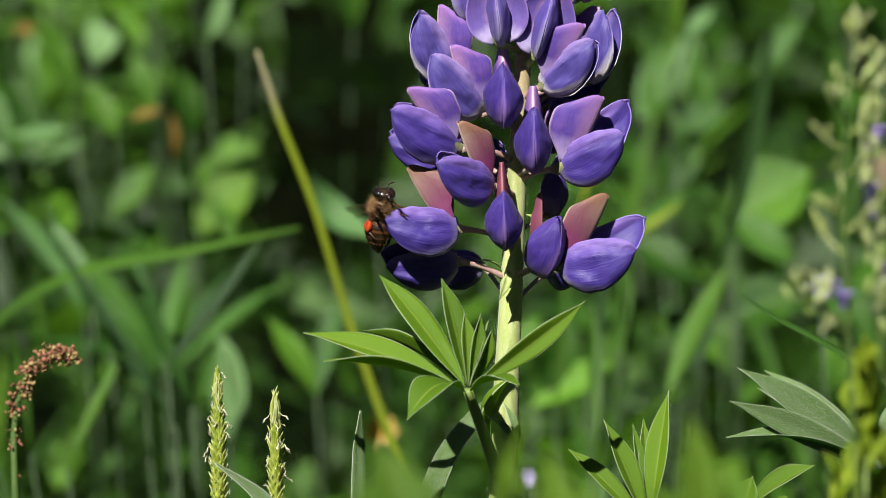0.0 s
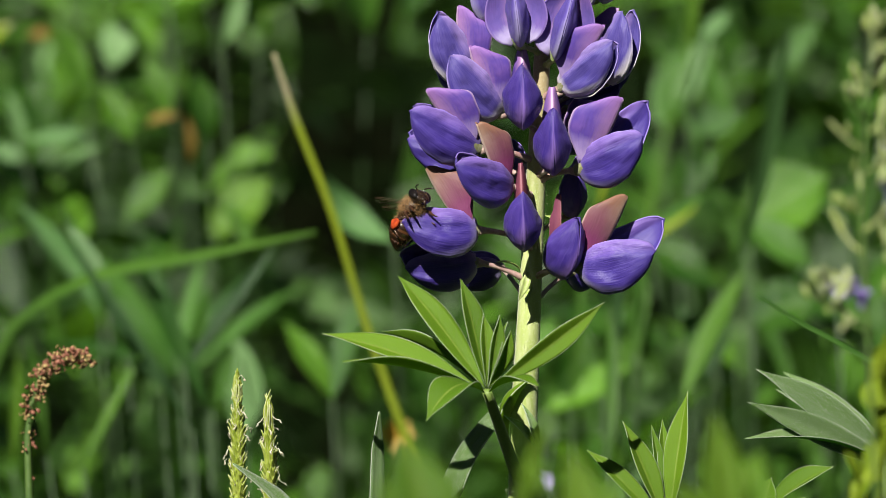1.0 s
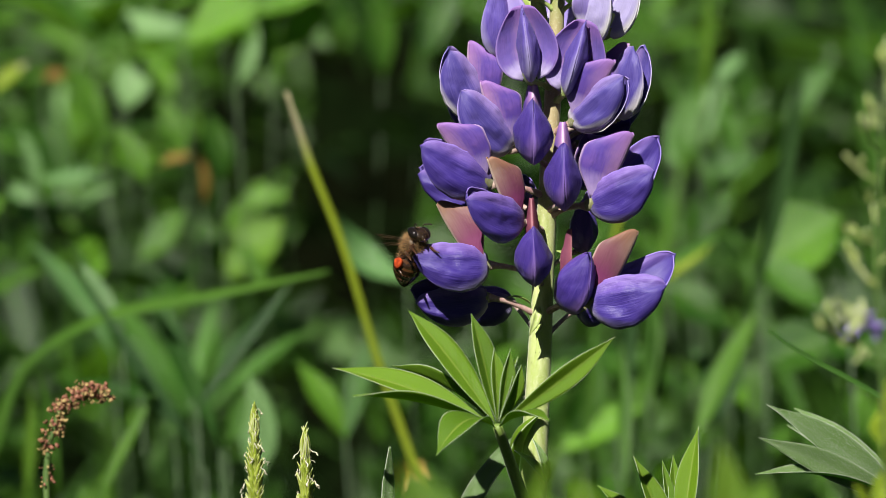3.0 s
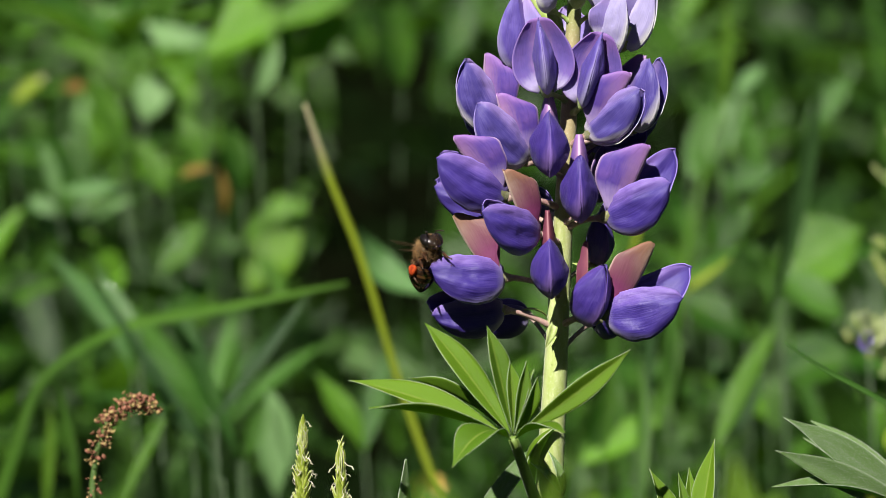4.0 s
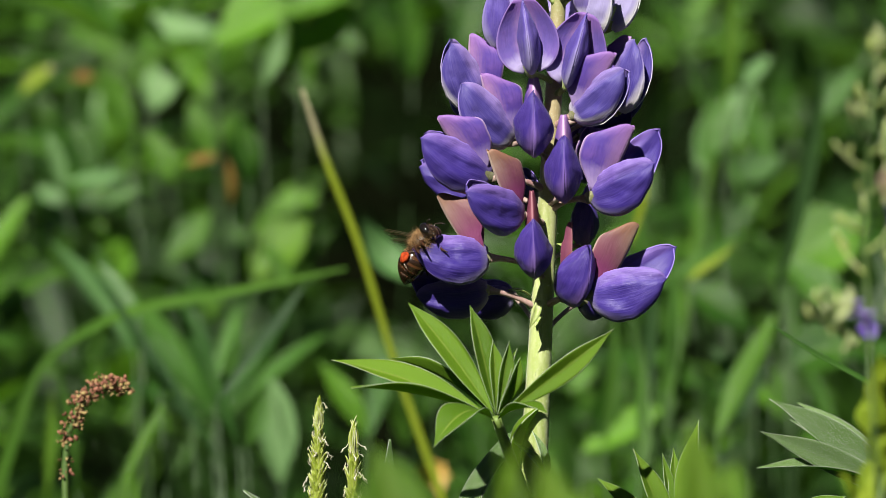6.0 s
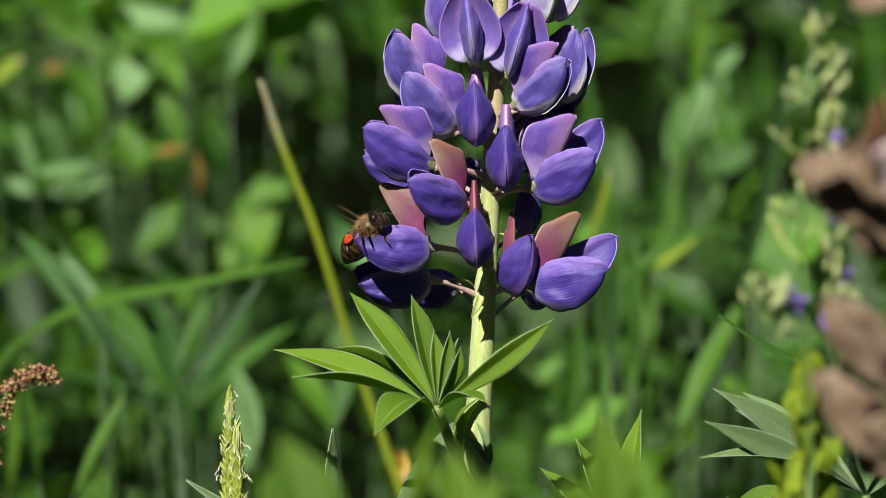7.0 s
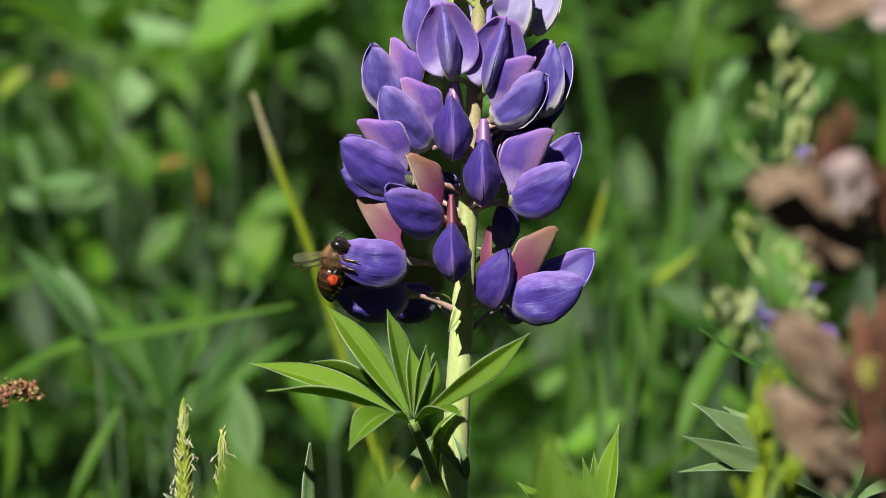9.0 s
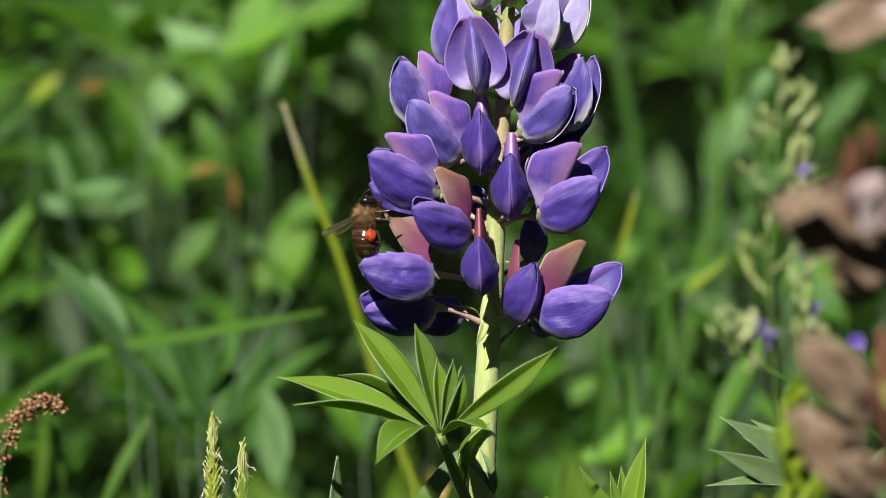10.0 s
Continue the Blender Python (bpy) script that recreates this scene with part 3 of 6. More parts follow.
def build_lupin():
    foot = Vector((STEM_LOW.x - 0.01, STEM_LOW.y, 0.0))
    root = thing("lupin_plant", foot, "tall lupin with violet-blue flower whorls on a pale green stem", "flower")
    tip = STEM_TOP + (STEM_TOP - STEM_LOW).normalized() * 0.05
    bm = bmesh.new()
    pts = [foot.lerp(STEM_LOW, i / 8) - foot for i in range(8)] + [STEM_LOW.lerp(tip, i / 24) - foot for i in range(25)]
    rad = [0.0034 - 0.0008 * i / 8 for i in range(8)] + [0.00255 - 0.0017 * (i / 24) ** 0.8 for i in range(25)]
    tube(bm, pts, rad, 16)
    part("stem", mesh_of("stem", bm, STEM), root, label="pale green downy flower stem")
    bm = bmesh.new()
    soft = random.Random(29)
    for _ in range(2600):
        k = soft.uniform(-0.25, 0.75)
        p = STEM_LOW + (STEM_TOP - STEM_LOW) * k - foot
        a = soft.uniform(0, math.tau)
        out = Vector((math.cos(a), math.sin(a), soft.uniform(-0.2, 0.5)))
        r = 0.00250 - 0.0013 * max(0.0, k)
        across = Vector((-math.sin(a), math.cos(a), 0)) * 0.00003
        q = p + Vector((out.x, out.y, 0)) * r
        bm.faces.new([bm.verts.new(v) for v in (q - across, q + across, q + out * soft.uniform(0.0003, 0.0008))])
    part("down", mesh_of("down", bm, STEM_DOWN), root, label="short silvery hairs of the stem")
    vary = random.Random(21)
    for x, z, y, round_, rise, roll, size, petals, upright, spread, lift, tall in FLOWERS:
        base = spot(x, z, y)
        a, e = radians(round_), radians(rise)
        out = Vector((math.cos(a) * math.cos(e), math.sin(a) * math.cos(e), math.sin(e)))
        m = aimed(base, base + out, (0, 0, 1)) @ pose(0, 0, 0, roll) @ Matrix.Scale(size, 4)
        joint = stem_at(base.z - 0.004)
        joint = joint + (base - joint).normalized() * 0.001
        local = m.inverted() @ joint
        m.translation = base - foot
        flower = part("flower", mesh_of("flower", calyx_shape(local), [BUD, BUD] if petals in ("young", "budding") else [PEDICEL, CALYX]), root, m)
        loose = 1.0 if petals in ("open", "upper") else 0.0
        front = 1 if m.col[1].y < 0 else -1
        for side, wing in zip((1, -1), WINGS[petals][vary.randrange(3)]):
            dip = 2 if abs(m.col[0].y) > 0.55 or petals == "upper" else (3 if side == front else -4) if abs(m.col[0].x) > 0.5 and m.col[0].x < 0 else (4 if side == front else -21)
            part("wing_petal", wing, flower, pose(0, 0, 0, loose * (-side * spread * 0.15 + vary.uniform(-2, 2)), loose * (dip + vary.uniform(-3, 3)), loose * side * spread * (0.4 if side == front and m.col[0].x > 0.5 else 1.6 if m.col[0].x > 0.5 else 0.9)) @ Matrix.Diagonal((vary.uniform(0.95, 1.05) * (1.18 if side != front and petals == "open" and m.col[0].x > 0.5 else 1.0), vary.uniform(0.85, 1.15), vary.uniform(0.92, 1.06), 1)))
        part("keel_petal", KEEL, flower)
        if upright:
            part("banner_petal", BANNERS[upright], flower, pose(0, 0, 0, 0, 90 - lift, 0) @ Matrix.Scale(tall, 4), label="faded pink upright petal" if "old" in upright else "")
    bract = mesh_of("bract", leaf_shape(0.0052, 0.0017, 0.12, 20, 8, 4, 0.35, 0.8, 0.0001), BUD)
    for x, z, y, a, tilt in ((11.4, -6.7, -2, 262, 118), (10.3, -3.9, -2, 200, 70), (13.4, 19, -2, 300, 120), (12.7, 11.7, -2, 215, 110), (15.9, 6.6, -0, -20, 130), (14.1, 33.7, -2, 300, 60), (13, 22.2, -2, 240, 80)):
        at = stem_at(spot(x, z, y).z)
        turn = Matrix.Rotation(radians(a), 4, "Z")
        part("bract", bract, root, Matrix.Translation(at - foot) @ turn @ Matrix.Translation((0.0022, 0, 0)) @ Matrix.Rotation(radians(tilt - 90), 4, "Y"))
    sheath = mesh_of("sheath", leaf_shape(0.013, 0.006, 0.1, 35, 8, 6, 0.4, 0.8, 0.0002), LUPIN_LEAF)
    part("sheath", sheath, root, Matrix.Translation(STEM_LOW - foot + Vector((-0.003, -0.002, -0.003))) @ Matrix.Rotation(radians(-70), 4, "Y"))
    for low, high in ((spot(12.3, -3.9, -6), spot(10.4, -9.5, -7)),):
        m = aimed(low, high, heading(0.3, 0.3, -0.9))
        m.translation = low - foot
        part("bract", mesh_of("bract", leaf_shape((high - low).length, 0.0016, 0.16, 30, 10, 4, 0.4, 0.8, 0.0001), STEM), root, m, "pale withered bract")
    stipule = mesh_of("stipule", leaf_shape(0.0090, 0.0018, 0.12, 30, 10, 4, 0.4, 0.8, 0.00015), SILKY_LEAF)
    for low, high in ((spot(13.9, -36.8, -4), spot(7.4, -30.1, -6)), (spot(13.9, -36.8, -4), spot(11.1, -28.4, -5))):
        m = aimed(low, high, heading(0.4, 0.4, -0.8))
        m.translation = low - foot
        part("stipule", stipule, root, m, "silvery hairy stipule")
    for i in range(9):
        a = i * 2.4
        p = STEM_TOP.lerp(tip, -0.12 + 0.11 * i)
        r = 0.008 - 0.0006 * i
        bm = bmesh.new()
        out = Vector((math.cos(a), math.sin(a), 0.9)).normalized()
        tube(bm, [out * 0, out * 0.002, out * 0.005, out * 0.0085, out * 0.0105], [0.0007, 0.0016, 0.0021, 0.0013, 0.0003], 8)
        part("bud", mesh_of("bud", bm, BUD), root, Matrix.Translation(p - foot + Vector((math.cos(a), math.sin(a), 0)) * r * 0.4))
    return root


build_lupin()


# ---- palmate leaves in the plane of the flower ----
def palmate(name, label, hub, foot, leaflets, material, stalk_material, sag=(0, 0, 0), width=2.0, group="lupin leaves", stalk=0.0009):
    """leaflets: tip (x, z, y) in the slope's frame, width in mm, upper side (x, z, y), arch, fold."""
    root = thing(name, hub, label, "leaf", group)
    bm = bmesh.new()
    tube(bm, curve_points(Vector(foot) - hub, (0, 0, 0), Vector(sag), 10), [stalk * (1.4 - 0.4 * i / 10) for i in range(11)], 8)
    part("leaf_stalk", mesh_of("leaf_stalk", bm, stalk_material), root)
    for i, (x, z, y, w, up, arch, fold) in enumerate(leaflets):
        tip = spot(x, z, y)
        length = (tip - hub).length
        bm = leaf_shape(length, w * 0.001, arch, fold, 18, 8, 0.56, 0.9, 0.0001, 0, 0.03, i)
        m = aimed(hub, tip, heading(*up))
        m.translation = (tip - hub).normalized() * 0.0008
        part("leaflet", mesh_of("leaflet", bm, material), root, m)
    return root


HUB = spot(4.5, -25.6, -27)
palmate("lupin_leaf", "fresh green palmate lupin leaf with pale hairy edges", HUB, spot(10.6, -42.9, -2), [
    (-24.7, -15.5, -22, 5.8, (0.25, 0.8, -0.7), 0.05, 24),
    (-20.6, -20.1, -37, 5.6, (0.1, 0.98, 0.15), 0.05, 24),
    (-14.1, -15.2, -16, 5.6, (0.5, 0.85, 0.35), 0.07, 26),
    (-11.2, -5.3, -18, 6.4, (0.6, 0.35, -0.8), 0.03, 14),
    (-0.1, -6, -26, 4.8, (0.6, 0.1, -0.8), 0.02, 24),
    (3.9, -12.2, -26, 3.2, (0.5, 0.0, -0.8), 0.02, 32),
    (6.7, -12.4, -27, 3.0, (0.5, 0.0, -0.8), 0.02, 32),
    (8.6, -15.2, -28, 3.2, (0.7, 0.0, -0.7), 0.03, 32),
    (8, -13.7, -25, 2.8, (-0.7, 0.0, -0.7), 0.03, 32),
    (25, -9.9, -30, 4.2, (0.75, 0.5, -0.4), 0.06, 26),
    (13.2, -24.2, -41, 4.6, (0.1, 0.95, -0.3), 0.08, 24),
    (-6, -30.2, -43, 7.0, (-0.2, 0.85, -0.65), 0.2, 18),
], LUPIN_LEAF, LEAF_STALK)
palmate("lupin_leaf", "silky grey-green lupin leaf, half folded", spot(86.2, -43.4, 36), spot(89.7, -81.2, 40), [
    (56.6, -23.0, 20, 6.6, (0.25, 0.5, -0.85), 0.05, 10),
    (63.4, -24.2, 44, 5.2, (0.1, 0.8, -0.5), 0.06, 14),
    (61.7, -27.4, 40, 5.0, (0.1, 0.8, -0.5), 0.03, 14),
    (54.7, -29.0, 14, 5.4, (0.3, 0.2, -0.9), 0.05, 10),
    (54.0, -35.6, 12, 4.6, (0.1, 0.85, -0.35), 0.07, 30),
    (89.3, -28.3, 36, 6.5, (-0.4, 0.4, -0.8), 0.05, 20),
    (98.5, -37.9, 30, 6.5, (-0.2, 0.9, -0.4), 0.05, 20),
], SILKY_LEAF, GREEN_STEM)
palmate("lupin_leaf", "young green lupin leaf with upright folded leaflets", spot(38.3, -52.3, -4), spot(39.6, -90.4, -0), [
    (30.1, -32.4, -4, 4.6, (0.6, 0.1, -0.8), 0.02, 30),
    (35.4, -33.3, -0, 2.6, (0.5, 0.0, -0.9), 0.02, 30),
    (37.4, -32.4, 2, 3.6, (0.3, 0.0, -0.9), 0.02, 25),
    (41.8, -27, -2, 4.6, (-0.5, 0.0, -0.8), 0.02, 25),
    (23.7, -37.6, -4, 4.0, (0.4, 0.5, -0.8), 0.05, 22),
], LUPIN_LEAF, LEAF_STALK)
palmate("lupin_leaf", "green lupin leaf low in the sun", spot(56.6, -52.1, 20), spot(58.7, -92.4, 20), [
    (69.7, -41.4, 14, 6.5, (-0.3, 0.85, -0.5), 0.08, 26),
    (58.7, -44, 20, 5.0, (-0.3, 0.3, -0.8), 0.05, 26),
    (64.8, -48.3, -0, 6.0, (0.0, 0.9, -0.5), 0.08, 20),
], LUPIN_LEAF, LEAF_STALK)


# ---- single blades ----
def ribbon(name, label, points, widths, material, face, group="", fold=12):
    """A long grass blade through the points (world), its upper side towards face."""
    pts = [Vector(p) for p in points]
    last = len(pts) - 1
    n = 8 * last
    gap = [(b - a).length for a, b in zip(pts, pts[1:])]
    slope = []
    for i in range(last + 1):
        if i == 0:
            slope.append((pts[1] - pts[0]) / gap[0])
        elif i == last:
            slope.append((pts[i] - pts[i - 1]) / gap[-1])
        else:
            slope.append(((pts[i + 1] - pts[i]) / gap[i] * gap[i - 1] + (pts[i] - pts[i - 1]) / gap[i - 1] * gap[i]) / (gap[i] + gap[i - 1]))

    def on(s):
        k = s * last
        i = min(int(k), last - 1)
        t = k - i
        h = gap[i]
        return (pts[i] * (2 * t ** 3 - 3 * t * t + 1) + slope[i] * (h * (t ** 3 - 2 * t * t + t))
                + pts[i + 1] * (3 * t * t - 2 * t ** 3) + slope[i + 1] * (h * (t ** 3 - t * t)))

    foot = pts[0]
    bm = bmesh.new()
    tf = math.tan(radians(fold))

    def fn(s, v):
        d = (on(min(1, s + 0.02)) - on(max(0, s - 0.02))).normalized()
        side = d.cross(face).normalized()
        up = side.cross(d)
        k = s * (len(widths) - 1)
        i = min(int(k), len(widths) - 2)
        w = (widths[i] + (widths[i + 1] - widths[i]) * (k - i)) * 0.0005
        q = (v - 0.5) * 2
        return on(s) - foot + side * (q * w) + up * (abs(q) * w * tf)

    sheet(bm, fn, n, 4, 0.0002)
    root = thing(name, foot, label, "grass", group)
    part("blade", mesh_of("blade", bm, material), root)
    return root


TO_EYE = heading(0, 0.3, -1)
low = spot(-11.0, -55.7, 330)
ribbon("meadow_grass", "slender yellow-green grass blade with a dry tip", [(low.x + 0.03, low.y, 0.0), low, spot(-23.5, -19.0, 322), spot(-33.5, 13.7, 314), spot(-41.2, 33.4, 310), spot(-46.6, 49.6, 308)],
       [3.0, 2.2, 2.0, 1.8, 1.7, 0.9], YELLOW_BLADE, TO_EYE)
low = spot(-130.3, -43.1, 420)
ARCHING = ribbon("meadow_grass", "long arching green grass blade", [(low.x - 0.06, low.y, 0.0), low, spot(-120.1, -20.5, 410), spot(-102.4, -8.7, 400), spot(-70, -1.4, 390), spot(-38, 5.4, 380)],
       [9, 8, 7.5, 6.5, 5, 1.2], GRASS, heading(-0.1, 0.8, -0.5))
low = spot(-2.8, -48.9, 12)
ribbon("meadow_grass", "dark green grass blade striped by shadow", [(low.x - 0.04, low.y, 0.0), low, spot(1.7, -38.1, 8), spot(7, -31.1, 6), spot(12.8, -26.4, 8)],
       [7, 6.5, 5.6, 4.2, 1.0], SILKY_LEAF, heading(-0.3, 0.7, -0.7))
low = spot(-16, -48.3, -0)
ribbon("meadow_grass", "short dark grass tip", [(low.x, low.y, 0.0), low, spot(-15.8, -36.7, -0), spot(-15.4, -30, -2)], [4.5, 3.2, 2.6, 0.4], SILKY_LEAF, heading(0.5, 0.1, -0.9))
low = spot(-32, -51.5, -0)
ribbon("meadow_grass", "grey-green grass blade bent over", [(low.x + 0.03, low.y, 0.0), spot(-27.8, -54.6, -0), spot(-34.6, -46.2, -0), spot(-42.5, -39.7, -4)], [6, 5, 4.4, 0.5], SILKY_LEAF, heading(0.3, 0.8, -0.6))


low = spot(97.9, -34.8, 74)
ribbon("meadow_grass", "dark green grass blade leaning across the meadow", [(low.x + 0.05, low.y, 0.0), low, spot(82.9, -23.1, 70), spot(74.3, -18.2, 68), spot(65.8, -13.7, 66), spot(58.7, -8.8, 64)], [4, 3.6, 3.4, 3.2, 2.8, 1.0], DEEP_LEAF, heading(0.3, 0.5, -0.2))


# ---- plants of the background ----
def leaf_set(material, sizes, **kw):
    return [mesh_of("leaf", leaf_shape(l * 0.001, w * 0.001, seed=i, **kw), material) for i, (l, w) in enumerate(sizes)]


LEAFLETS = leaf_set(MEADOW_LEAF, [(60, 10), (52, 9), (68, 11), (46, 8)], arch=0.05, fold=16, nu=8, nv=4, widest=0.58)
BROAD = leaf_set(MEADOW_LEAF, [(55, 22), (44, 20), (68, 24), (36, 17)], arch=0.07, fold=10, nu=8, nv=4, widest=0.45, wave=0.05)
PALE = leaf_set(PALE_LEAF, [(50, 18), (60, 20)], arch=0.07, fold=10, nu=8, nv=4, widest=0.5, wave=0.04)
BLADES = leaf_set(GRASS, [(260, 6.5), (320, 7.5), (220, 6)], arch=0.12, fold=14, nu=12, nv=2, widest=0.35, tip=0.8)


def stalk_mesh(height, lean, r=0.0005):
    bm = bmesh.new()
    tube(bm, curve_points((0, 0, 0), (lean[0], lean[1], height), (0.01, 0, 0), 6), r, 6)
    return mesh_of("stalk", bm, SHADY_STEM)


def fan_plant(place, rng, count=9, tilt=None, meshes=LEAFLETS, label="", size=1.0):
    """A palmate leaf on a long stalk that stands on the ground below it."""
    lean = (rng.uniform(-0.05, 0.05), rng.uniform(-0.05, 0.05))
    foot = Vector((place.x - lean[0], place.y - lean[1], 0.0))
    root = thing("lupin_leaf_stalk", foot, label or "green palmate leaf of a lupin in the meadow", "plant", "meadow plants")
    part("stalk", stalk_mesh(place.z, lean), root)
    turn = Euler((rng.uniform(-0.7, 0.5) if tilt is None else tilt, rng.uniform(-0.5, 0.5), rng.uniform(0, 6.3))).to_matrix().to_4x4()
    for i in range(count):
        a = math.tau * i / count + rng.uniform(-0.1, 0.1)
        up = rng.uniform(0.2, 0.6)
        m = Matrix.Translation(place - foot) @ turn @ Matrix.Rotation(a, 4, "Z") @ Matrix.Rotation(-up, 4, "Y") @ Matrix.Scale(size * rng.uniform(0.8, 1.1), 4)
        part("leaflet", rng.choice(meshes), root, m)
    return root


def leafy_plant(place, rng, meshes, count=7, label="", size=1.0):
    """An upright stalk with leaves up its length, the topmost at place."""
    lean = (rng.uniform(-0.04, 0.04), rng.uniform(-0.04, 0.04))
    foot = Vector((place.x - lean[0], place.y - lean[1], 0.0))
    root = thing("broad_leaved_plant", foot, label or "broad-leaved green meadow plant", "plant", "meadow plants")
    part("stalk", stalk_mesh(place.z, lean), root)
    for i in range(count):
        k = 1 - 0.11 * i
        a = i * 2.4 + rng.uniform(-0.5, 0.5)
        p = Vector((lean[0] * k, lean[1] * k, place.z * k))
        m = Matrix.Translation(p) @ Matrix.Rotation(a, 4, "Z") @ Matrix.Rotation(-rng.uniform(0.1, 1.0), 4, "Y") @ Matrix.Rotation(rng.uniform(-0.4, 0.4), 4, "X") @ Matrix.Scale(size * rng.uniform(0.75, 1.15), 4)
        part("leaf", rng.choice(meshes), root, m)
    return root


def grass_tuft(place, rng, count=9):
    foot = Vector((place.x, place.y, 0.0))
    root = thing("grass_tuft", foot, "tuft of long green meadow grass", "grass", "grass tufts")
    for i in range(count):
        a = rng.uniform(0, math.tau)
        s = max(0.6, place.z / 0.24) * rng.uniform(0.8, 1.1)
        m = pose(rng.uniform(-0.01, 0.01), rng.uniform(-0.01, 0.01), 0) @ Matrix.Rotation(a, 4, "Z") @ Matrix.Rotation(-rng.uniform(1.05, 1.45), 4, "Y") @ Matrix.Diagonal((s, 1, 1, 1))
        part("blade", rng.choice(BLADES), root, m)
    return root


# openings in the meadow that show the soil's shade-black colour: x, z, half width, half height at the flower's distance
GAPS = [(-68, -31, 10, 8), (-24, -1, 10, 10), (-34, -28, 7, 6), (-40, 12, 4, 7), (-20, 28, 14, 22), (-47, 19, 5, 8), (-12, 8, 10, 15), (30, -22, 11, 7), (-27, -33, 13, 9), (-8, 42, 8, 8), (38, -5, 8, 7), (-42, 38, 5, 6), (-70, 12, 6, 5), (60, -30, 9, 6), (52, 22, 5, 8), (-45, -8, 6, 4), (28, 30, 5, 10), (-58, 19, 4.5, 5), (-75, 8, 5, 4), (-46, -20, 7, 6), (-34, -28, 7, 6), (-62, 34, 5, 5), (-30, 6, 4, 6), (47, 12, 6, 5), (36, -34, 6, 7), (66, 32, 5, 6), (-23, 0, 8, 8), (-40, -6, 4, 4), (22, -12, 5, 6), (30, 8, 5, 5), (-30, -17, 6, 5), (-60, -14, 5, 4),
        (-29, 30, 9, 20), (-35, 36, 6, 10), (-48, 36, 7, 5), (-59, 22, 3.5, 4), (-64, 14, 4, 3), (-77, 47, 6, 4), (-63, 45, 6, 2.5), (-62, 34, 3, 4), (-50, -11, 5, 4), (-75, 9, 5, 3), (-40, -26, 8, 5), (-64, -32, 6, 5), (21, -2, 5, 4), (32, -22, 5, 7), (37, 31, 3, 7), (25, 36, 9, 14), (19, 47, 7, 9), (46, 53, 4, 4), (68, -2, 6, 5), (-82, -26, 5, 5), (37, 50, 4, 8), (50, 22, 5, 4), (-33, 22, 5, 6), (-87, 36, 4, 5), (-53, -3, 4, 3), (-31, 6, 6, 6)]


def in_gap(x, z, more=0.0):
    gaps = GAPS[:9] if more else GAPS
    return any(((x - a) / (w + more)) ** 2 + ((z - b) / (h + more)) ** 2 < 1 for a, b, w, h in gaps)


def placed_plant(name, label, leaves, lean=0.0):
    """A plant of the background from its leaves: base and tip (x, z, y), width in mm, upper side, arch, material."""
    first = spot(*leaves[0][0])
    foot = Vector((first.x + lean, first.y, 0.0))
    root = thing(name, foot, label, "plant", "meadow plants")
    for i, (a, b, w, up, arch, material) in enumerate(leaves):
        base, tip = spot(*a), spot(*b)
        bm = leaf_shape((tip - base).length, w * 0.001, arch, 12, 12, 4, 0.5, 0.8, 0, 0, 0.03, i)
        part("leaf", mesh_of("leaf", bm, material), root, Matrix.Translation(-foot) @ aimed(base, tip, heading(*up)))
        if i == 0 or (base - first).length > 0.025:
            bm = bmesh.new()
            tube(bm, curve_points((0, 0, 0), base - foot, (0.006, 0, 0), 6), 0.0004, 6)
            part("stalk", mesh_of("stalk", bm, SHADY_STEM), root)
    return root


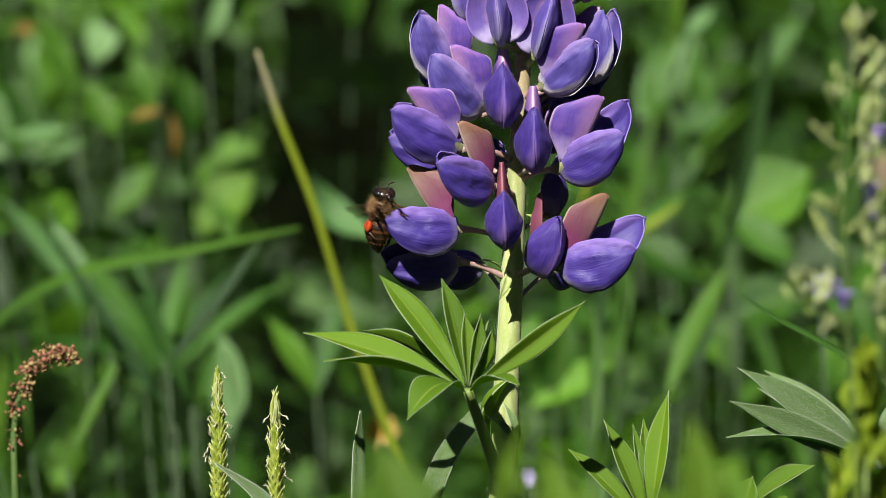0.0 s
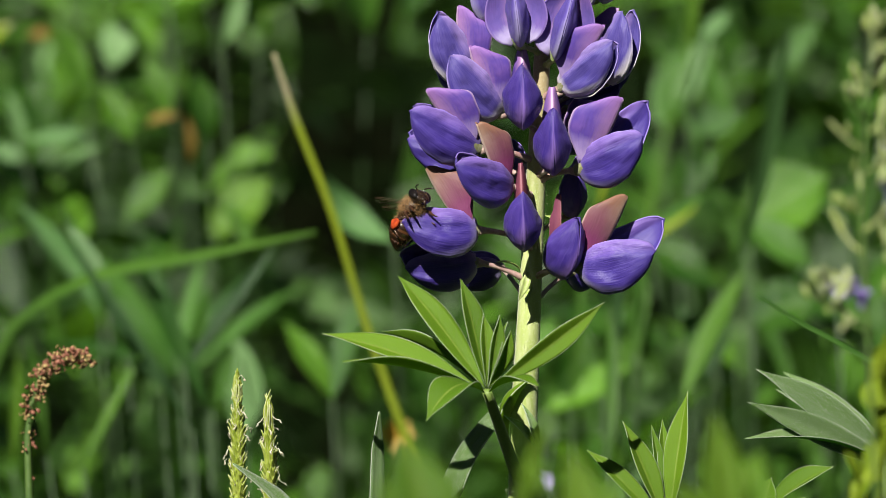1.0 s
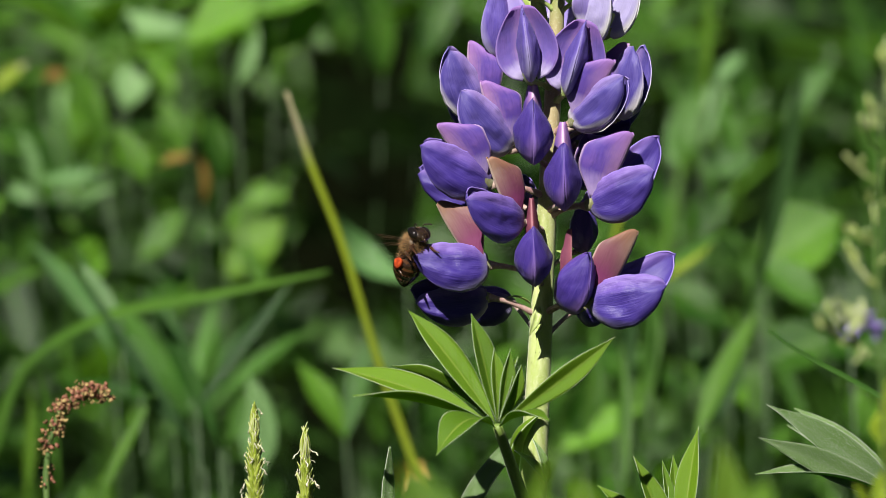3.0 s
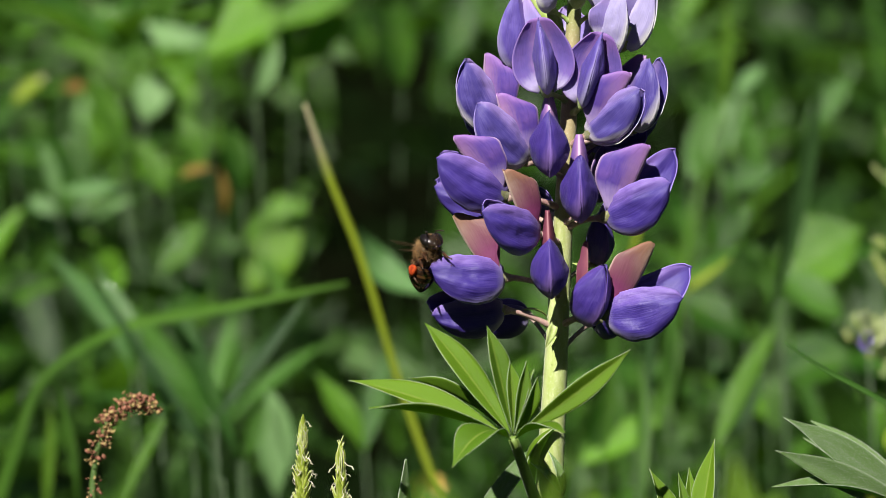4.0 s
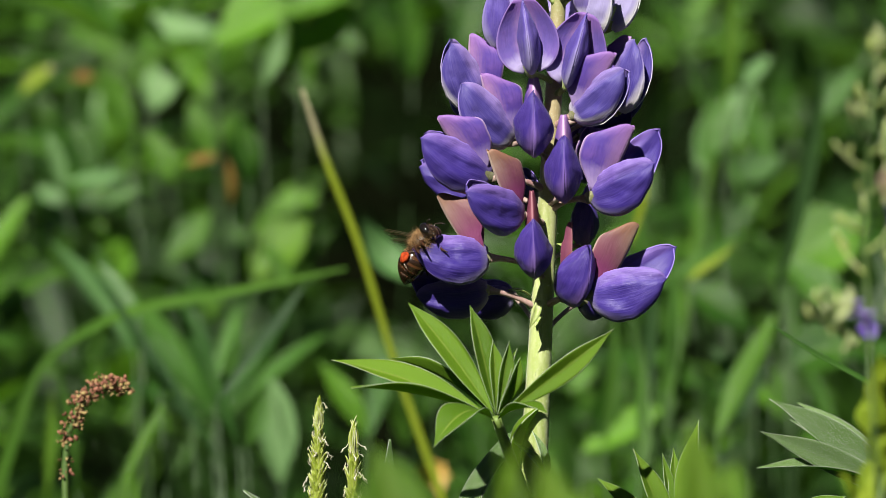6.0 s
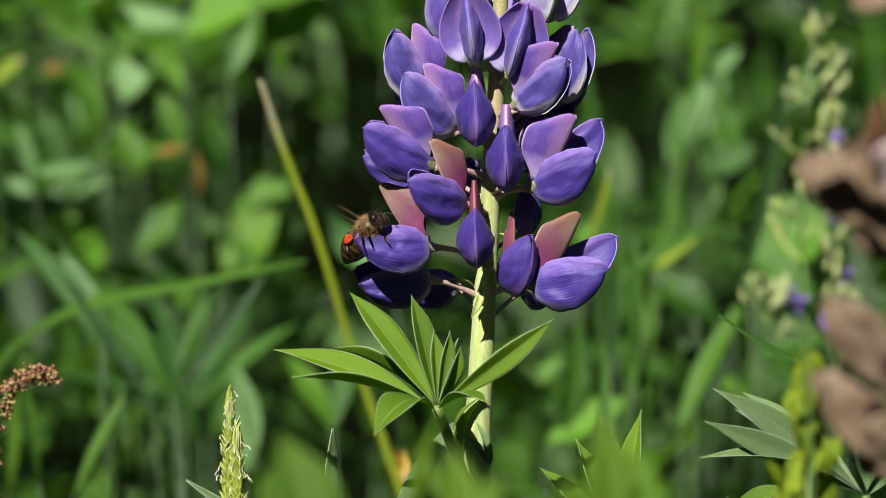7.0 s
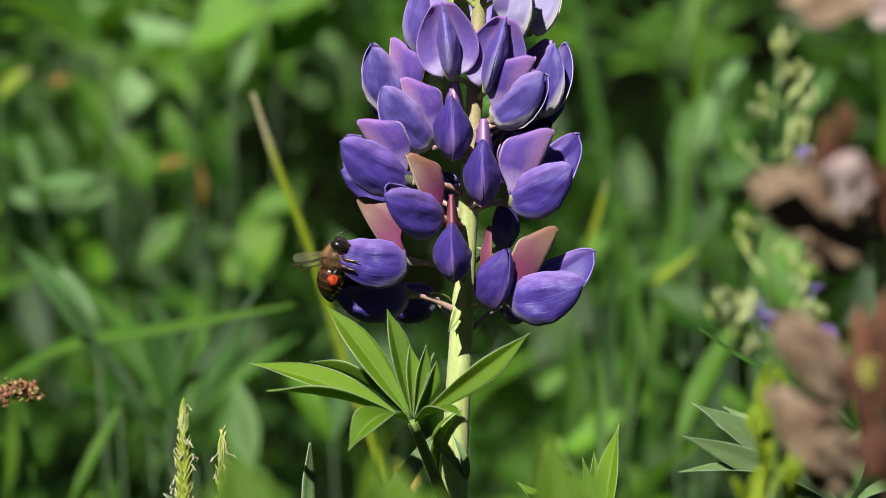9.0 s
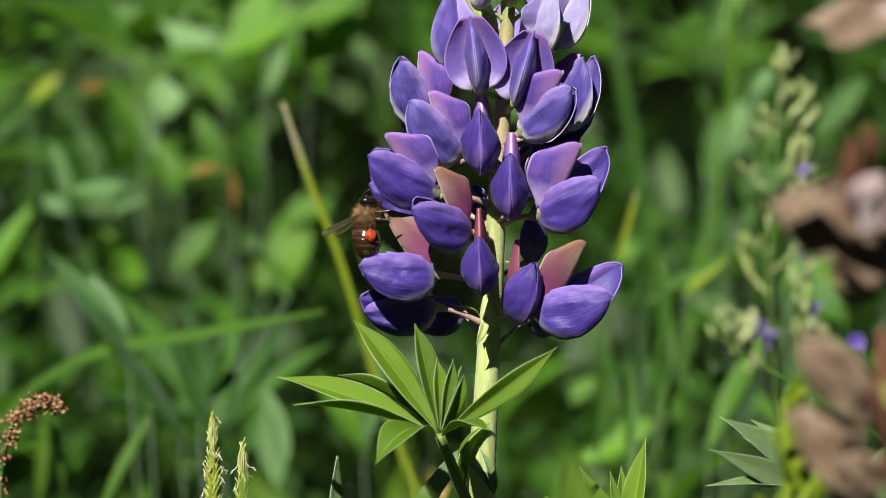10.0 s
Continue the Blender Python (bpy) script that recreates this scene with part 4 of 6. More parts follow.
def chosen_plants():
    front = (0.0, 0.6, -0.8)
    side = (0.4, 0.5, -0.75)
    placed_plant("broad_leaved_plant", "meadow plant with one pale oval leaf", [((-122.4, 65.4, 800), (-116.1, 84.1, 800), 13, front, 0.05, PALE_LEAF)])
    placed_plant("broad_leaved_plant", "bright green broad-leaved plant in the sun", [
        ((-99.7, 11.3, 1000), (-67.6, 52.2, 990), 17, front, 0.06, MEADOW_LEAF), ((-91.5, 8.6, 990), (-65.9, 27, 980), 12, side, 0.06, MEADOW_LEAF),
        ((-100.9, 9.1, 1000), (-107.5, 31.3, 1000), 12, front, 0.06, MEADOW_LEAF)])
    placed_plant("broad_leaved_plant", "tall plant with bright green leaves in the sun", [
        ((-73.5, 81.7, 950), (-96.4, 122.8, 950), 17, front, 0.06, MEADOW_LEAF), ((-34.5, 84, 950), (-42.2, 127.3, 950), 15, side, 0.05, MEADOW_LEAF),
        ((-148.5, 106.7, 900), (-106.3, 98.3, 900), 17, front, 0.08, PALE_LEAF), ((-18.6, 92, 980), (-5.5, 127.3, 980), 13, front, 0.05, MEADOW_LEAF)])
    placed_plant("arching_grass", "pale green grass leaf arching over", [((-19.8, 3.6, 560), (-40.8, 24.1, 560), 10, (-0.5, 0.8, -0.4), -0.28, PALE_LEAF)])
    placed_plant("lupin_rosette", "rosette of long green lupin leaflets", [
        ((-87.8, -38.9, 620), (-128.6, 8.3, 640), 8.8, (0.6, 0.5, -0.6), 0.06, DEEP_LEAF), ((-87.8, -38, 620), (-100.7, 0.2, 640), 8.0, (0.5, 0.3, -0.8), 0.04, DEEP_LEAF),
        ((-86.9, -38, 620), (-81.7, -1.6, 640), 7.2, (-0.5, 0.3, -0.8), 0.04, DEEP_LEAF), ((-86, -38, 620), (-65.5, -5.2, 640), 7.2, (-0.5, 0.4, -0.8), 0.04, DEEP_LEAF),
        ((-85.1, -38.9, 620), (-50.2, -10.6, 640), 6.4, (-0.4, 0.6, -0.7), 0.05, DEEP_LEAF), ((-88.7, -38.9, 620), (-127, -27.9, 600), 8.0, (0.2, 0.8, -0.5), 0.05, DEEP_LEAF),
        ((-88.7, -38.9, 620), (-118, -6.9, 620), 7.2, (0.3, 0.6, -0.7), 0.05, DEEP_LEAF)])
    placed_plant("upright_leaf", "pale grey-green upright leaf", [((-64.7, -57.9, 560), (-68.1, -24.6, 560), 10, (0.3, 0.2, -0.9), 0.02, PALE_LEAF)])
    placed_plant("long_grass", "pale shining grass leaf leaning over", [((-105.3, -19.8, 520), (-133.7, 16.2, 540), 11, (0.6, 0.6, -0.5), 0.05, PALE_LEAF)])
    placed_plant("lupin_rosette", "green lupin leaflets fanned out", [
        ((-146.3, 21.5, 760), (-130.8, 46.8, 760), 10, front, 0.05, MEADOW_LEAF), ((-146.3, 21.5, 760), (-159.9, 39, 760), 10, front, 0.05, PALE_LEAF),
        ((-148.3, 21.5, 760), (-119.7, 36.6, 740), 9, (-0.2, 0.8, -0.5), 0.05, PALE_LEAF), ((-146.3, 20.6, 760), (-148.3, 48.7, 760), 9, side, 0.05, MEADOW_LEAF)])
    placed_plant("broad_leaved_plant", "meadow plant with a curled rust-brown leaf", [
        ((-89.1, 29.3, 700), (-90.1, 45.8, 700), 3.2, side, 0.1, RUST_LEAF),
        ((-92.2, 45.5, 690), (-103.0, 42.1, 690), 3.6, front, 0.14, RUST_LEAF)])
    placed_plant("broad_leaved_plant", "meadow plant with a yellowed leaf", [
        ((-169.0, 71.3, 800), (-157.1, 81.3, 800), 6.0, front, 0.06, YELLOW_BLADE),
        ((-153.1, 77.3, 820), (-144.4, 77.9, 820), 4.8, front, 0.1, RUST_LEAF)])
    placed_plant("broad_leaved_plant", "plant with large pale leaves in the sun", [
        ((71.2, 47.5, 860), (91.8, 78.4, 860), 17, front, 0.05, PALE_LEAF), ((82.6, 42.9, 840), (102.9, 51.1, 840), 12, side, 0.05, DEEP_LEAF)])
    placed_plant("broad_leaved_plant", "bright green broad-leaved plant", [
        ((92.9, -21.4, 640), (114.5, -14.2, 640), 20, front, 0.06, MEADOW_LEAF),
        ((92.3, 7.5, 660), (119.7, 25.7, 660), 26, front, 0.06, MEADOW_LEAF)])
    placed_plant("long_grass", "yellow-green grass leaf leaning across", [((45.8, 0.2, 520), (76.8, 18.7, 540), 4, front, 0.04, GRASS)])
    placed_plant("long_grass", "dark green upright stalk of grass", [((80.7, -6.5, 520), (97.6, 73.2, 520), 6.5, (0.6, 0.0, -0.8), 0.03, DARK_BLADE)])
    placed_plant("long_grass", "green grass leaves leaning together", [
        ((63.9, -41.8, 480), (82.8, -4.7, 500), 8, (-0.5, 0.4, -0.7), 0.03, GRASS), ((49.4, -45, 480), (52.5, 1.8, 500), 7, side, 0.03, GRASS),
        ((41.1, -58.5, 420), (41.4, -12.4, 440), 4, side, 0.02, GRASS)])
    placed_plant("lupin_rosette", "long green leaflets low in the meadow", [
        ((-38.2, -44.2, 560), (-53.6, -20.3, 560), 9, side, 0.05, MEADOW_LEAF), ((-38.2, -44.2, 560), (-31.6, -13.6, 570), 7, front, 0.05, DEEP_LEAF),
        ((26.6, -47.6, 560), (52.2, -34, 560), 11, front, 0.05, MEADOW_LEAF), ((30, -44.2, 560), (38.6, -20.3, 560), 9, side, 0.05, MEADOW_LEAF)])

    placed_plant("broad_leaved_plant", "broad pale leaf catching the sun", [
        ((-102.1, 91.4, 800), (-129.0, 95.6, 800), 9.9, front, 0.04, PALE_LEAF),
        ((-128.0, 91.2, 810), (-141.1, 108.3, 810), 12.0, front, 0.04, DEEP_LEAF),
        ((-99.6, 91.9, 820), (-120.9, 103.0, 820), 8.0, front, 0.04, PALE_LEAF)])
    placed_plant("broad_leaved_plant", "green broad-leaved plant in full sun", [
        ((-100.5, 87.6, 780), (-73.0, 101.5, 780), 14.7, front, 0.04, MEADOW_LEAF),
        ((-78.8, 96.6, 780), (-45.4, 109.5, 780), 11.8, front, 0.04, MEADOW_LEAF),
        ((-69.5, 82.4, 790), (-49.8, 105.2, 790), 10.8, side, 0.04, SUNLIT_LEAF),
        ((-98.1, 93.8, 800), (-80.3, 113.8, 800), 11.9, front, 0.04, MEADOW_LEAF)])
    placed_plant("long_grass", "blue-green grass leaf hanging over", [
        ((-75.3, 66.2, 640), (-68.1, 85.2, 640), 6.1, side, 0.04, PALE_LEAF)])
    placed_plant("broad_leaved_plant", "green leaves round a shaded hollow", [
        ((-85.9, 38.9, 760), (-91.0, 63.2, 760), 11.6, side, 0.04, MEADOW_LEAF),
        ((-114.0, 39.3, 780), (-123.0, 58.0, 780), 9.8, front, 0.04, MEADOW_LEAF),
        ((-122.1, 38.9, 700), (-144.6, 36.9, 700), 5.6, front, 0.04, PALE_LEAF),
        ((-144.6, 35.0, 700), (-149.4, 53.8, 700), 6.3, side, 0.04, PALE_LEAF),
        ((-141.5, 38.6, 760), (-145.5, 61.0, 760), 11.6, front, 0.04, MEADOW_LEAF),
        ((-101.8, 47.9, 800), (-109.9, 69.8, 800), 8.7, front, 0.04, MEADOW_LEAF)])
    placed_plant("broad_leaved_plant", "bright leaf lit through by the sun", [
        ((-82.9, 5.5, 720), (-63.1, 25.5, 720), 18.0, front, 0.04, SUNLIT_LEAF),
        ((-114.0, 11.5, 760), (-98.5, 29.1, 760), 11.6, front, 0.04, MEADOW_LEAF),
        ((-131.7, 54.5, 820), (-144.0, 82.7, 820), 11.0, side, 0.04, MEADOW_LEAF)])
    placed_plant("long_grass", "pale shining grass leaf", [
        ((-91.9, -28.3, 440), (-111.4, 14.0, 440), 6.3, side, 0.04, DEEP_LEAF),
        # the glint on the leaf before, added as a pale strip of its own
        ((-96.1, -8.7, 420), (-107.4, 7.5, 420), 4.6, (0.12, 0.72, -0.66), 0.04, SHINY_BLADE)])
    placed_plant("long_grass", "crossing grass blades, some given a dark colour for their shaded side", [
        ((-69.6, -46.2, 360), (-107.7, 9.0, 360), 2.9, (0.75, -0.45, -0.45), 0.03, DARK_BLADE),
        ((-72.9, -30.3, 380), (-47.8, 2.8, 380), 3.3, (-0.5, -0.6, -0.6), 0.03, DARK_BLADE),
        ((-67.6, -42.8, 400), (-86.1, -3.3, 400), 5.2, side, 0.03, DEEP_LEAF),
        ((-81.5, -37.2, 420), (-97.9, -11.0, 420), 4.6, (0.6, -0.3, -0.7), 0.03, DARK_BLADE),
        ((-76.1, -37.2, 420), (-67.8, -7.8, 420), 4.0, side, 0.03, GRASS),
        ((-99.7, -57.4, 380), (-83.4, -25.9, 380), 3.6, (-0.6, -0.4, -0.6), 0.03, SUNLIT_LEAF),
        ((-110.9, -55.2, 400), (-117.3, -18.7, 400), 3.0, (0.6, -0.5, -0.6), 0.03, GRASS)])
    placed_plant("broad_leaved_plant", "upright pale green leaves low in the meadow", [
        ((-72.6, -46.0, 520), (-66.0, -26.9, 520), 5.6, side, 0.04, DEEP_LEAF),
        ((-59.2, -49.2, 520), (-64.4, -25.2, 520), 6.6, side, 0.04, PALE_LEAF),
        ((-127.8, -61.4, 480), (-126.1, -27.5, 480), 3.5, side, 0.04, SUNLIT_LEAF)])
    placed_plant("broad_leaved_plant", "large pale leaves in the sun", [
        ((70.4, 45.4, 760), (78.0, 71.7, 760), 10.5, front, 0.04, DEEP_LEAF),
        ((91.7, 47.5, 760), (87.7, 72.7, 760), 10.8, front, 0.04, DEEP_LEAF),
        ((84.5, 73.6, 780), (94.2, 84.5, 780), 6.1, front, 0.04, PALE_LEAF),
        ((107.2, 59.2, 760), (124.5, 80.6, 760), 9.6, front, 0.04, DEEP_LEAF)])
    placed_plant("long_grass", "tall yellow-green grass stalk", [
        ((71.5, 58.7, 620), (73.6, 99.6, 620), 4.3, side, 0.04, SUNLIT_LEAF),
        ((37.2, 11.3, 420), (43.1, 32.2, 420), 2.0, side, 0.04, YELLOW_BLADE),
        ((123.7, 34.7, 520), (125.4, 59.6, 520), 3.6, side, 0.04, SUNLIT_LEAF)])
    placed_plant("broad_leaved_plant", "bright green leaf beside the lupin", [
        ((79.2, -10.4, 600), (57.2, 4.3, 600), 13.1, front, 0.04, MEADOW_LEAF),
        ((72.2, 16.4, 640), (82.9, 34.5, 640), 7.6, front, 0.04, MEADOW_LEAF),
        ((57.9, 3.9, 540), (73.0, 16.6, 540), 3.7, front, 0.04, YELLOW_BLADE),
        ((91.1, 11.1, 640), (112.7, -5.0, 640), 12.6, front, 0.04, DEEP_LEAF)])
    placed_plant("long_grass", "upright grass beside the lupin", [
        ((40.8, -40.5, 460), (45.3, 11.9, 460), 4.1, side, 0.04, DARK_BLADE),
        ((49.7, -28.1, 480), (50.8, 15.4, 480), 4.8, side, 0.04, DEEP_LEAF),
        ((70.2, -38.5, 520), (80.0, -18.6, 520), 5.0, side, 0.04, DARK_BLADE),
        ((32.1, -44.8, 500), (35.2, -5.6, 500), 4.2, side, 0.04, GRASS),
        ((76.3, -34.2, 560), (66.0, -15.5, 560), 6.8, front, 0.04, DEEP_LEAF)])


def meadow():
    rng = random.Random(11)
    chosen_plants()
    for i in range(165):
        y = rng.uniform(560, 1700)
        far = (900 + y) / 900
        x0 = rng.uniform(-125, 130)
        z0 = rng.uniform(-85, 60)
        r = rng.random()
        if in_gap(x0, z0) or in_gap(x0, z0, 13.0):
            continue
        p = spot(x0 * far, z0 * far, y)
        if p.z < 0.1:
            continue
        if r < 0.45:
            fan_plant(p, rng)
        elif r < 0.86:
            leafy_plant(p, rng, PALE if rng.random() < 0.07 else BROAD, rng.randint(4, 7), size=rng.uniform(0.6, 1.0))
        else:
            grass_tuft(p, rng, 7)
    # the closed mass of leaves behind, shade between plants put into its dark green
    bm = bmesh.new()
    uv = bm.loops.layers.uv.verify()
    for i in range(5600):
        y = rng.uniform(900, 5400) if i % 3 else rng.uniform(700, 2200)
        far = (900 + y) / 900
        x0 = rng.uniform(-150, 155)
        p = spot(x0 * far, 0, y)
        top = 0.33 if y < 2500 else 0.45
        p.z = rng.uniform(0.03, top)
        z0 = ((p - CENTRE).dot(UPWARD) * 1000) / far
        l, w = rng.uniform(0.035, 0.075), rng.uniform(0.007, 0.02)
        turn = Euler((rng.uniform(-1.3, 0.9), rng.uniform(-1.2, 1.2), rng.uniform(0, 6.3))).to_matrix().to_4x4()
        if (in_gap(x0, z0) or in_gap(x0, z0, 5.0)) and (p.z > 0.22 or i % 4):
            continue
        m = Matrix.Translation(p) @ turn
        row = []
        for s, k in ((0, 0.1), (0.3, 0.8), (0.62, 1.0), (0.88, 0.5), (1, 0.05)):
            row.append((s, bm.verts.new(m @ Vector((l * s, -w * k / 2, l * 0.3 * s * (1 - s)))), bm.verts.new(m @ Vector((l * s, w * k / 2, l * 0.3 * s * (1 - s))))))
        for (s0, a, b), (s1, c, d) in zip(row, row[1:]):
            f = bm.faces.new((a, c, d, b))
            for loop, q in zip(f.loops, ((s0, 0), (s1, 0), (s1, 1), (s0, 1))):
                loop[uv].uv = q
    tagged(new("meadow_foliage", mesh_of("meadow_foliage", bm, FOLIAGE)), "dense mass of meadow leaves, dark green to stand for shade", "foliage", kind="stuff")


meadow()


def small_leaves():
    """Many small leaves among the taller plants, in clumps that catch the sun."""
    rng = random.Random(31)
    bm = bmesh.new()
    uv = bm.loops.layers.uv.verify()
    for i in range(3600):
        y = rng.uniform(650, 2200)
        far = (900 + y) / 900
        x0, z0 = rng.uniform(-100, 105), rng.uniform(-62, 58)
        if in_gap(x0, z0) or noise.noise(Vector((x0 * 0.09, z0 * 0.09, y * 0.004))) < 0.10:
            continue
        p = spot(x0 * far, z0 * far, y)
        if p.z < 0.02:
            continue
        l = rng.uniform(0.008, 0.024)
        w = l * rng.uniform(0.25, 0.6)
        m = Matrix.Translation(p) @ Euler((rng.uniform(-1.2, 0.9), rng.uniform(-1.2, 1.2), rng.uniform(0, 6.3))).to_matrix().to_4x4()
        row = []
        for s, k in ((0, 0.1), (0.35, 0.95), (0.7, 0.85), (1, 0.05)):
            row.append((s, bm.verts.new(m @ Vector((l * s, -w * k / 2, l * 0.3 * s * (1 - s)))), bm.verts.new(m @ Vector((l * s, w * k / 2, l * 0.3 * s * (1 - s))))))
        for (s0, a, b), (s1, c, d) in zip(row, row[1:]):
            f = bm.faces.new((a, c, d, b))
            for loop, q in zip(f.loops, ((s0, 0), (s1, 0), (s1, 1), (s0, 1))):
                loop[uv].uv = q
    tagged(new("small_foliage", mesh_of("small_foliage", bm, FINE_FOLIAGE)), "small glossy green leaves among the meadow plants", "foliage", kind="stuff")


small_leaves()


def wide_meadow():
    """The same low growth on every side, so that the field goes on beyond the view."""
    rng = random.Random(77)
    verts, faces = [], []
    for i in range(16000):
        x, y = rng.uniform(-2.2, 2.2), rng.uniform(-2.2, 5.0)
        if y > 0.2 and abs(x - 0.02) < 0.14 * (0.9 + y) + 0.04:
            continue
        p = Vector((x, y, rng.uniform(0.02, 0.26)))
        l = rng.uniform(0.04, 0.11)
        w = l * rng.uniform(0.12, 0.32)
        m = Matrix.Translation(p) @ Euler((rng.uniform(-1.3, 0.9), rng.uniform(-1.2, 1.2), rng.uniform(0, 6.3))).to_matrix().to_4x4()
        n = len(verts)
        for s, k in ((0, 0.1), (0.35, 0.9), (0.7, 0.85), (1, 0.06)):
            for q in (-0.5, 0.5):
                verts.append(m @ Vector((l * s, w * k * q, l * 0.3 * s * (1 - s))))
        faces += [(n, n + 2, n + 3, n + 1), (n + 2, n + 4, n + 5, n + 3), (n + 4, n + 6, n + 7, n + 5)]
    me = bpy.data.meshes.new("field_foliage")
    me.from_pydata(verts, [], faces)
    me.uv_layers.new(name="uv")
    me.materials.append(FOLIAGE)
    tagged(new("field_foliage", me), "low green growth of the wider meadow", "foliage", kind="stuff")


wide_meadow()


# ---- soft green leaves close to the lens ----
def near_leaf(label, leaves, stalk=0.0012, every=1, material=NEAR_LEAF):
    first = spot(*leaves[0][0])
    foot = Vector((first.x, first.y, 0.0))
    root = thing("near_plant", foot, label, "plant", "near plants")
    for i, (a, b, w, up) in enumerate(leaves):
        base, tip = spot(*a), spot(*b)
        part("leaf", mesh_of("leaf", leaf_shape((tip - base).length, w * 0.001, 0.06, 14, 12, 6, 0.5, 0.8, 0.0002, 0, 0.03, i), material), root, Matrix.Translation(-foot) @ aimed(base, tip, heading(*up)))
        if i % every:
            continue
        bm = bmesh.new()
        tube(bm, curve_points((0, 0, 0), base - foot, (0.004, 0, 0), 6), stalk, 6)
        part("stalk", mesh_of("stalk", bm, LEAF_STALK), root)


near_leaf("fresh green plant out of focus", [
    ((-3.2, -37.6, -335), (-7.7, -22.5, -335), 8.5, (0.2, 0.5, -0.8)), ((-2.6, -37.3, -330), (-3.3, -26.2, -325), 6, (-0.4, 0.4, -0.8)), ((-5.5, -36.9, -335), (-10.3, -27.3, -338), 5, (0.2, 0.5, -0.8))])
near_leaf("dark green plant out of focus", [
    ((6.7, -40.6, -300), (5.9, -21.3, -300), 4.8, (0.9, 0.1, -0.3)), ((6.7, -40.6, -300), (10.5, -20.4, -306), 3.6, (-0.9, 0.1, -0.3)), ((7.4, -40.6, -300), (8.5, -25.4, -296), 4.2, (0.5, 0.3, -0.8))])
near_leaf("yellow-green plant out of focus", [
    ((14.1, -37.3, -340), (12, -23.5, -340), 5.4, (0.3, 0.5, -0.8)), ((14.8, -37.3, -340), (17.7, -26.8, -340), 4.8, (-0.3, 0.5, -0.8))])
near_leaf("bright green plant out of focus", [
    ((30.9, -38.6, -320), (29.7, -19.9, -320), 6.0, (0.4, 0.3, -0.8)), ((31.6, -37.9, -320), (35.8, -24.7, -312), 7.2, (-0.4, 0.5, -0.8)), ((30.6, -37.9, -320), (24.6, -28.2, -324), 5.4, (0.3, 0.5, -0.8)), ((31.6, -38.6, -320), (38, -29.5, -326), 4.8, (-0.5, 0.5, -0.7))])
LOOSE = random.Random(9)
SPRIG = []
for k in range(64):
    # a narrow spike of young leaflets over a broader tuft
    if k < 26:
        x, z, half = 62.2 + LOOSE.uniform(-1.6, 1.6), LOOSE.uniform(-30.4, -15.2), 1.5
    else:
        x, z, half = 61.6 + LOOSE.uniform(-4.2, 4.2), LOOSE.uniform(-44.7, -28.9), 3.2
    y = -185 - (z + 30) * 0.4 + LOOSE.uniform(-4, 4)
    SPRIG.append(((x, z - 2.5, y), (x + LOOSE.uniform(-half, half), z + LOOSE.uniform(2.0, 4.5), y + LOOSE.uniform(-4, 2)), LOOSE.uniform(1.8, 3.0), (LOOSE.uniform(-0.6, 0.3), 0.7, -0.7)))
near_leaf("pale yellow-green plant out of focus", SPRIG, 0.0003, 18, YOUNG_LEAF)


